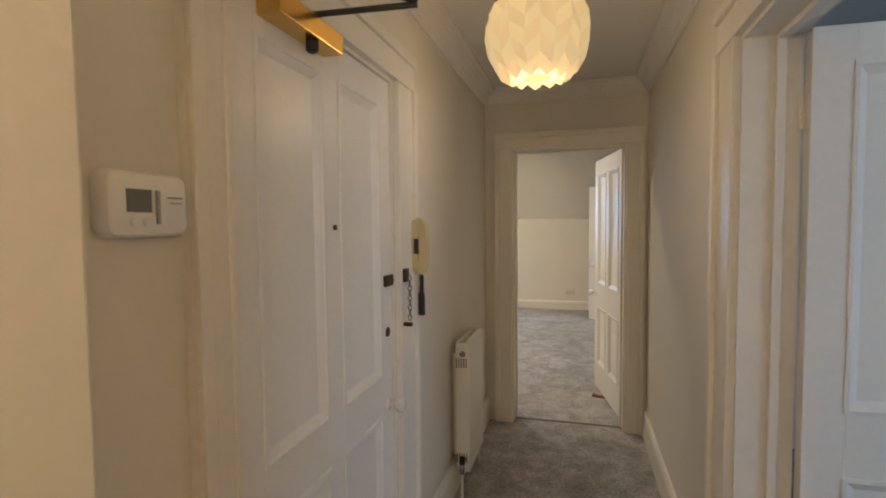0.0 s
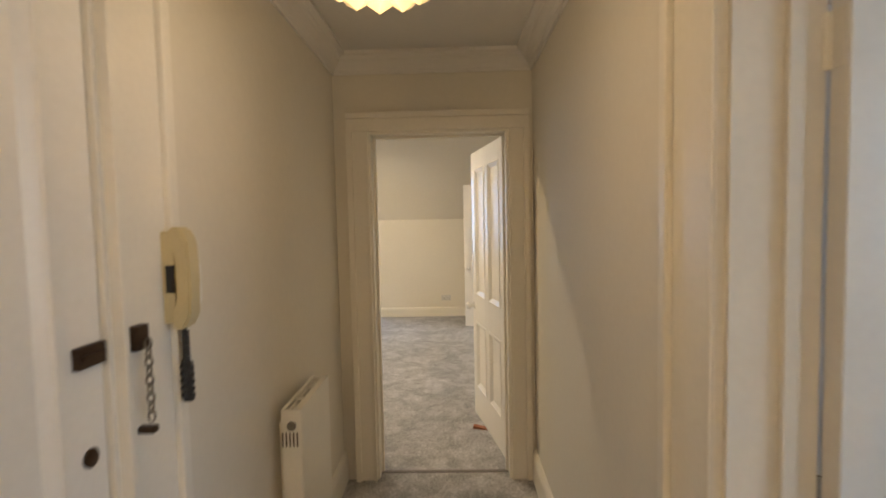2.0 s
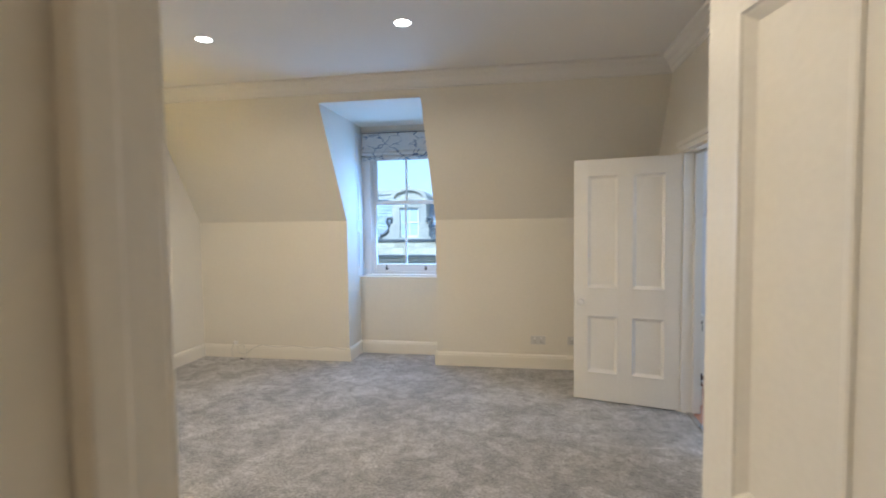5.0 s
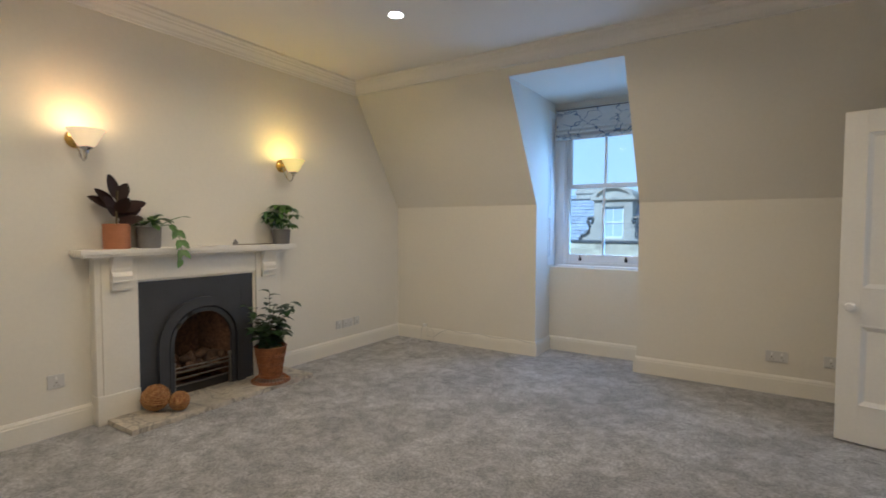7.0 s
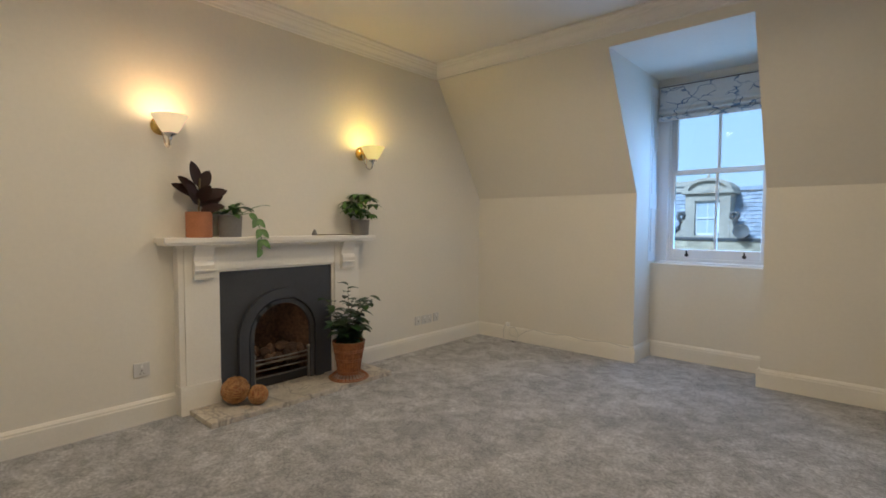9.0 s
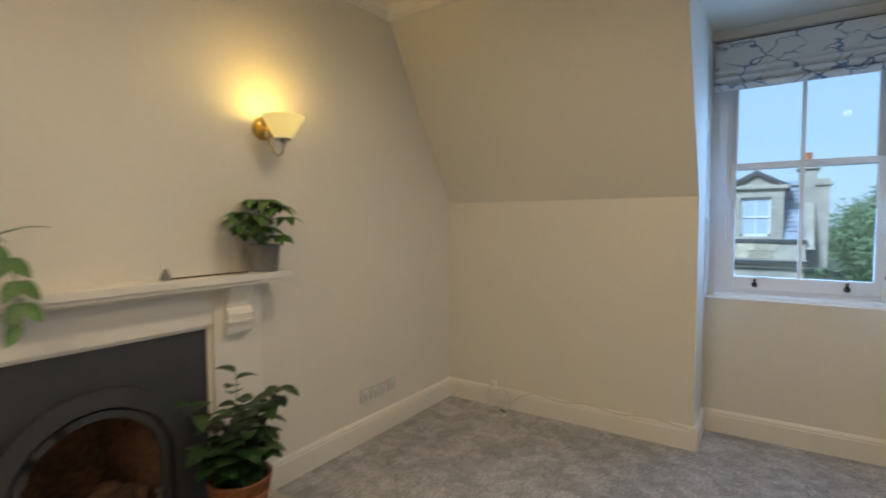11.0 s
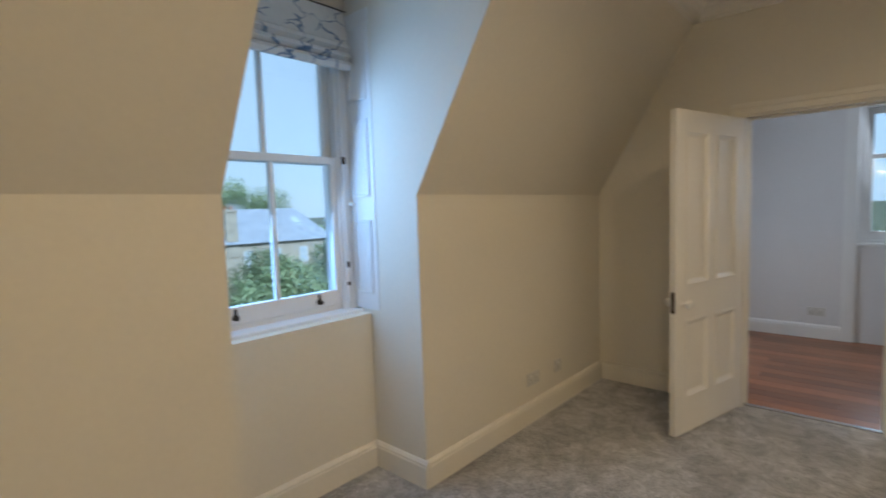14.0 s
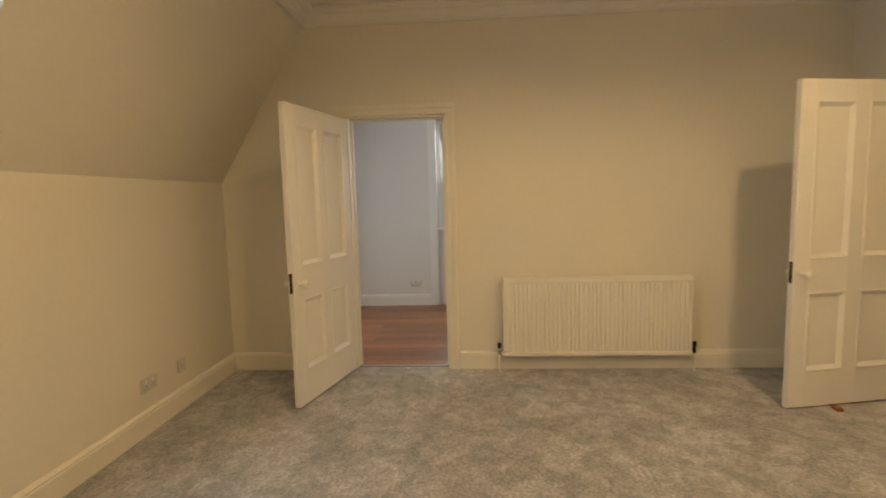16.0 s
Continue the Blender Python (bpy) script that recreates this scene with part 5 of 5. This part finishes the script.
part("roof_core", prism(bmesh.new(), [(RY0 + 0.06, RZ0), (RY1 + 0.06, RZ1 - 0.02), (TY + 5, RZ1 + 0.5), (TY + 9, RZ1 - 0.5), (TY + 9, 0.4), (RY0 + 0.06, 0.4)], "x", TX0, TX1), SLATE, terrace)
verts, faces = [], []
rng = random.Random(77)
sl = Vector((0, RY1 - RY0, RZ1 - RZ0)).normalized()
out = Vector((0, -sl.z, sl.y))
rows_n = 12
step = math.hypot(RY1 - RY0, RZ1 - RZ0) / rows_n
for r in range(rows_n):
    x = TX0 + (0.14 if r % 2 else 0.0)
    while x < TX1 - 0.05:
        w = min(0.265, TX1 - x)
        b = Vector((x, RY0, RZ0)) + sl * step * (r + rng.uniform(-0.04, 0.04))
        lift = out * (0.055 + rng.uniform(0, 0.012))
        i = len(verts)
        e = sl * step * 1.25
        verts += [b + lift, b + lift + Vector((w, 0, 0)), b + e + Vector((w, 0, 0)) + out * 0.03, b + e + out * 0.03, b, b + Vector((w, 0, 0))]
        faces += [(i, i + 1, i + 2, i + 3), (i, i + 4, i + 5, i + 1)]
        x += 0.28
me = bpy.data.meshes.new("slates")
me.from_pydata([tuple(v) for v in verts], [], faces)
me.materials.append(SLATE)
slates = new("slates", me)
slates.parent = terrace
tagged(slates, "overlapping blue grey roof slates", kind="stuff")
part("ridge", boxes((TX0, TX1 + 0.05, RY1 - 0.06, RY1 + 0.14, RZ1 - 0.03, RZ1 + 0.08), bevel=0.03), LEAD, terrace)


def far_window(owner, x, y, z0, w, h):
    """A sash with two panes and a stone surround; faces -y."""
    wdw = part("window", boxes((x - w / 2, x - w / 2 + 0.07, y - 0.02, y + 0.06, z0, z0 + h), (x + w / 2 - 0.07, x + w / 2, y - 0.02, y + 0.06, z0, z0 + h), (x - w / 2, x + w / 2, y - 0.02, y + 0.06, z0, z0 + 0.09), (x - w / 2, x + w / 2, y - 0.02, y + 0.06, z0 + h - 0.07, z0 + h), (x - w / 2, x + w / 2, y - 0.03, y + 0.06, z0 + h / 2 - 0.03, z0 + h / 2 + 0.03)), FAR_FRAME, owner)
    part("bar", boxes((x - 0.02, x + 0.02, y - 0.015, y + 0.05, z0 + 0.09, z0 + h - 0.07)), FAR_FRAME, wdw)
    for a in (0.09, h / 2 + 0.03):
        part("pane", boxes((x - w / 2 + 0.07, x + w / 2 - 0.07, y + 0.01, y + 0.03, z0 + a, z0 + a + h / 2 - 0.11)), FAR_GLASS, wdw)
    return wdw


def dormer(x, curved):
    y = TY + 0.02
    bm = boxes((x - 0.86, x - 0.47, y, y + 1.6, 0.62, 2.58), (x + 0.47, x + 0.86, y, y + 1.6, 0.62, 2.58), (x - 0.47, x + 0.47, y, y + 1.6, 2.28, 2.58), (x - 0.47, x + 0.47, y, y + 1.6, 0.62, 0.84), bevel=0.015)
    d = part("dormer", bm, STONE, terrace, "stone dormer with pediment")
    part("dormer_cornice", boxes((x - 1.0, x + 1.0, y - 0.14, y + 1.6, 2.58, 2.72), bevel=0.03), STONE, d)
    if curved:
        arc = [(x - 0.95, 2.72)] + [(x - 0.92 * math.cos(math.pi * i / 14), 2.72 + 0.52 * math.sin(math.pi * i / 14)) for i in range(15)] + [(x + 0.95, 2.72)]
        ar2 = [(x + (px - x) * 0.80, 2.72 + (pz - 2.72) * 0.76) for px, pz in arc]
    else:
        arc = [(x - 1.02, 2.72), (x, 3.27), (x + 1.02, 2.72)]
        ar2 = [(x - 0.72, 2.72), (x, 3.10), (x + 0.72, 2.72)]
    part("tympanum", prism(bmesh.new(), ar2, "y", y + 0.02, y + 1.5), STONE, d)
    bm = bmesh.new()
    for a, b, c, e in zip(ar2, ar2[1:], arc, arc[1:]):
        prism(bm, [a, b, e, c], "y", y - 0.12, y + 1.5)
    part("pediment", bm, LEAD if not curved else STONE, d)
    part("finial", lathe(bmesh.new(), [(0.08, 0), (0.05, 0.06), (0.07, 0.12), (0.03, 0.2), (0.001, 0.26)], pose(x, y + 0.1, 3.20), 10), STONE, d, "", True)
    far_window(d, x, y + 0.12, 0.84, 0.94, 1.44)
    if curved:
        for s in (-1, 1):
            pts = [(x + s * (0.98 + 0.16 * math.cos(a) * (1 - a / 9)), y + 0.02, 1.65 + 0.16 * math.sin(a) * (1 - a / 9)) for a in [i * 0.5 for i in range(10)]][::-1]
            pts += [(x + s * 1.02, y + 0.02, 1.4), (x + s * 1.08, y + 0.02, 1.15), (x + s * 1.28, y + 0.02, 0.98), (x + s * 1.45, y + 0.02, 0.95), (x + s * 1.52, y + 0.02, 0.85), (x + s * 1.42, y + 0.02, 0.78)]
            part("scroll", tube(bmesh.new(), pts, 0.085, 8), LEAD, d, "dark carved scroll bracket", True)
            part("scroll_block", prism(bmesh.new(), [(x + s * 0.86, 0.66), (x + s * 1.4, 0.66), (x + s * 1.4, 0.9), (x + s * 1.05, 1.1), (x + s * 0.95, 1.6), (x + s * 0.86, 1.6)], "y", y + 0.02, y + 0.5), STONE, d)


for k in range(5):
    dormer(-2.58 - 3.6 * k, k % 2 == 1)
for k in range(5):
    for z in (-2.9, -6.3, -9.9):
        far_window(terrace, -2.58 - 3.6 * k, TY - 0.03, z, 1.1, 2.0)


def stack(owner, x0, x1, y0, y1, z0, z1, pots):
    c = part("chimney", boxes((x0, x1, y0, y1, z0, z1), (x0 - 0.08, x1 + 0.08, y0 - 0.08, y1 + 0.08, z1 - 0.25, z1 - 0.1), bevel=0.02), STONE, owner, "stone chimney stack")
    for i in range(pots):
        part("chimney_pot", lathe(bmesh.new(), [(0.13, 0), (0.11, 0.35), (0.14, 0.4), (0.10, 0.42)], pose(x0 + (x1 - x0) * (i + 0.5) / pots, (y0 + y1) / 2, z1), 12), TERRACOTTA, c, "", True)


stack(terrace, -8.7, -7.3, TY + 2.6, TY + 3.4, 2.5, 3.35, 0)
stack(terrace, -4.6, -3.7, TY + 3.2, TY + 4.0, 2.5, 3.15, 0)
stack(terrace, -1.25, -0.72, TY + 0.9, TY + 2.2, -0.3, 3.55, 1)
stack(terrace, -0.72, -0.36, TY + 0.9, TY + 2.2, -0.3, 2.95, 0)
part("gable_end", prism(bmesh.new(), [(TY, 0.4), (TY + 0.3, 0.9), (TY + 1.3, 2.85), (TY + 5, 3.2), (TY + 9, 2.4), (TY + 9, 0.4)], "x", TX1, TX1 + 0.3), STONE, terrace)
dish = part("satellite_dish", lathe(bmesh.new(), [(0.001, 0.0), (0.15, 0.02), (0.30, 0.09), (0.29, 0.095), (0.14, 0.03), (0.001, 0.012)], pose(-4.85, TY - 0.35, 1.0, 70, 0, 10), 18), LEAD, terrace, "dark satellite dish", True)
part("dish_arm", tube(bmesh.new(), [(-4.85, TY - 0.33, 1.0), (-4.85, TY + 0.1, 0.8)], 0.03, 6), LEAD, dish)


def tree(x, y, top, radius, seed, count):
    """Trunk, limbs and a ragged crown of small leaf sprays."""
    rg = random.Random(seed)
    h = top - GZ
    t = thing("tree", "broad leafy green deciduous tree beyond the street", "tree", pose(x, y, GZ), group="street trees")
    part("trunk", tube(bmesh.new(), [(0, 0, -0.1), (0.1, 0, h * 0.25), (-0.1, 0.1, h * 0.5), (0.1, 0, h * 0.8)], 0.32, 10, 0.3), BARK, t, "", True)
    clumps = []
    for k in range(18):
        a, e = rg.uniform(0, 6.28), rg.uniform(-0.35, 1.5)
        r = radius * rg.uniform(0.45, 0.85)
        c = Vector((r * math.cos(e) * math.cos(a), r * math.cos(e) * math.sin(a), h * 0.60 + (h * 0.33) * math.sin(e)))
        clumps.append((c, radius * rg.uniform(0.26, 0.44)))
        part("limb", tube(bmesh.new(), [(0, 0, h * rg.uniform(0.3, 0.5)), c * 0.6 + Vector((0, 0, h * 0.2)), c], 0.09, 6, 0.25), BARK, t)
    vs, fs = [], []
    for k in range(count):
        c, r = clumps[k % len(clumps)]
        d = Vector((rg.gauss(0, 1), rg.gauss(0, 1), rg.gauss(0, 1))).normalized()
        p = c + d * r * rg.uniform(0.55, 1.12)
        u = Vector((rg.gauss(0, 1), rg.gauss(0, 1), rg.gauss(0, 1))).normalized()
        w = u.cross(d).normalized() if abs(u.dot(d)) < 0.98 else Vector((1, 0, 0))
        s = rg.uniform(0.07, 0.16)
        i = len(vs)
        vs += [p - u * s, p + w * s * 0.55, p + u * s, p - w * s * 0.55]
        fs.append((i, i + 1, i + 2, i + 3))
    m = bpy.data.meshes.new("crown")
    m.from_pydata([tuple(v) for v in vs], [], fs)
    m.materials.append(LEAVES)
    o = new("crown", m)
    o.parent = t


for i, (x, y, top, r) in enumerate(((2.3, 31, 2.3, 2.6), (5.2, 36, 3.0, 3.4), (4.2, 46, 3.6, 4.2), (9.5, 47, 3.7, 4.4), (12.4, 52, 4.0, 4.0), (14.6, 57, 3.0, 2.8), (27.8, 74, 6.2, 4.6), (35.0, 78, 5.0, 5.5), (24.5, 46, -1.2, 2.6), (19.6, 44, -3.4, 2.6), (16.0, 43, -1.6, 3.0), (31.0, 50, -0.6, 3.2), (9.0, 28, -1.0, 3.2), (42.0, 60, 3.5, 5.0), (12.5, 34, -2.0, 3.0), (38, 44, 2.0, 4.0))):
    tree(x, y, top, r, 100 + i, 11000)

house = thing("far_house", "sandstone house with slate hipped roof and tall chimney", "house")
part("wall", boxes((19.2, 34.0, 60, 68, GZ, -1.5)), STONE, house)
bm = bmesh.new()
rv = [bm.verts.new(c) for c in ((18.8, 59.6, -1.6), (34.4, 59.6, -1.6), (34.4, 68.4, -1.6), (18.8, 68.4, -1.6), (22.8, 64, 2.3), (31.5, 64, 2.3))]
for f in ((0, 1, 5, 4), (1, 2, 5), (2, 3, 4, 5), (3, 0, 4), (3, 2, 1, 0)):
    bm.faces.new([rv[i] for i in f])
part("roof", bm, SLATE, house, "blue grey slate roof")
stack(house, 20.6, 21.9, 59.9, 61.2, -3.0, 2.2, 2)
for x in (23.0, 26.5, 30.0):
    far_window(house, x, 59.97, -4.3, 1.1, 1.9)
for x in (27.5, 30.5):
    sk = part("skylight", boxes((-0.45, 0.45, -0.6, 0.6, 0.0, 0.07)), FAR_GLASS, house)
    sk.location, sk.rotation_euler = (x, 62.3, 0.80), (radians(41.5), 0, 0)
vs, fs = [], []
rg = random.Random(9)
for k in range(9000):
    x = rg.uniform(-120, 260)
    top = -2.5 + 3.5 * noise.noise(Vector((x * 0.03, 0, 0))) + 2.0 * noise.noise(Vector((x * 0.15, 3, 0)))
    p = Vector((x, 150 + rg.uniform(-6, 6), top - abs(rg.gauss(0, 3.2))))
    u, w = Vector((rg.gauss(0, 1), rg.gauss(0, 1), rg.gauss(0, 1))).normalized(), Vector((rg.gauss(0, 1), rg.gauss(0, 1), rg.gauss(0, 1))).normalized()
    s = rg.uniform(0.7, 1.6)
    i = len(vs)
    vs += [p - u * s, p + w * s, p + u * s, p - w * s]
    fs.append((i, i + 1, i + 2, i + 3))
me = bpy.data.meshes.new("far_woods")
me.from_pydata([tuple(v) for v in vs], [], fs)
me.materials.append(LEAVES)
tagged(new("far_woods", me), "distant line of green woods", "woods", kind="stuff")

# ---- parapet stones of the opposite terrace, one by one ----
BLOCK = material("coursed_sandstone", (0.46, 0.41, 0.31), 0.9, vary=0.15, grain=3, fine=14, bump=0.3, bump_scale=20, tint=(0.28, 0.25, 0.19), per_object=0.3)
band = bpy.data.objects["parapet_band"]
rng = random.Random(15)
meshes = [mesh_of("stone", boxes((0.006, l - 0.006, -0.02, 0.03, 0.006, 0.292), bevel=0.008), BLOCK) for l in (0.55, 0.75, 0.95)]
for z in (0.025, 0.322):
    x = -16.0 + (0.3 if z > 0.1 else 0.0)
    while x < TX1 - 0.95:
        k = rng.randrange(3)
        o = new("stone", meshes[k])
        o.parent = band
        o.matrix_world = pose(x, TY - 0.06, z)
        x += (0.55, 0.75, 0.95)[k]
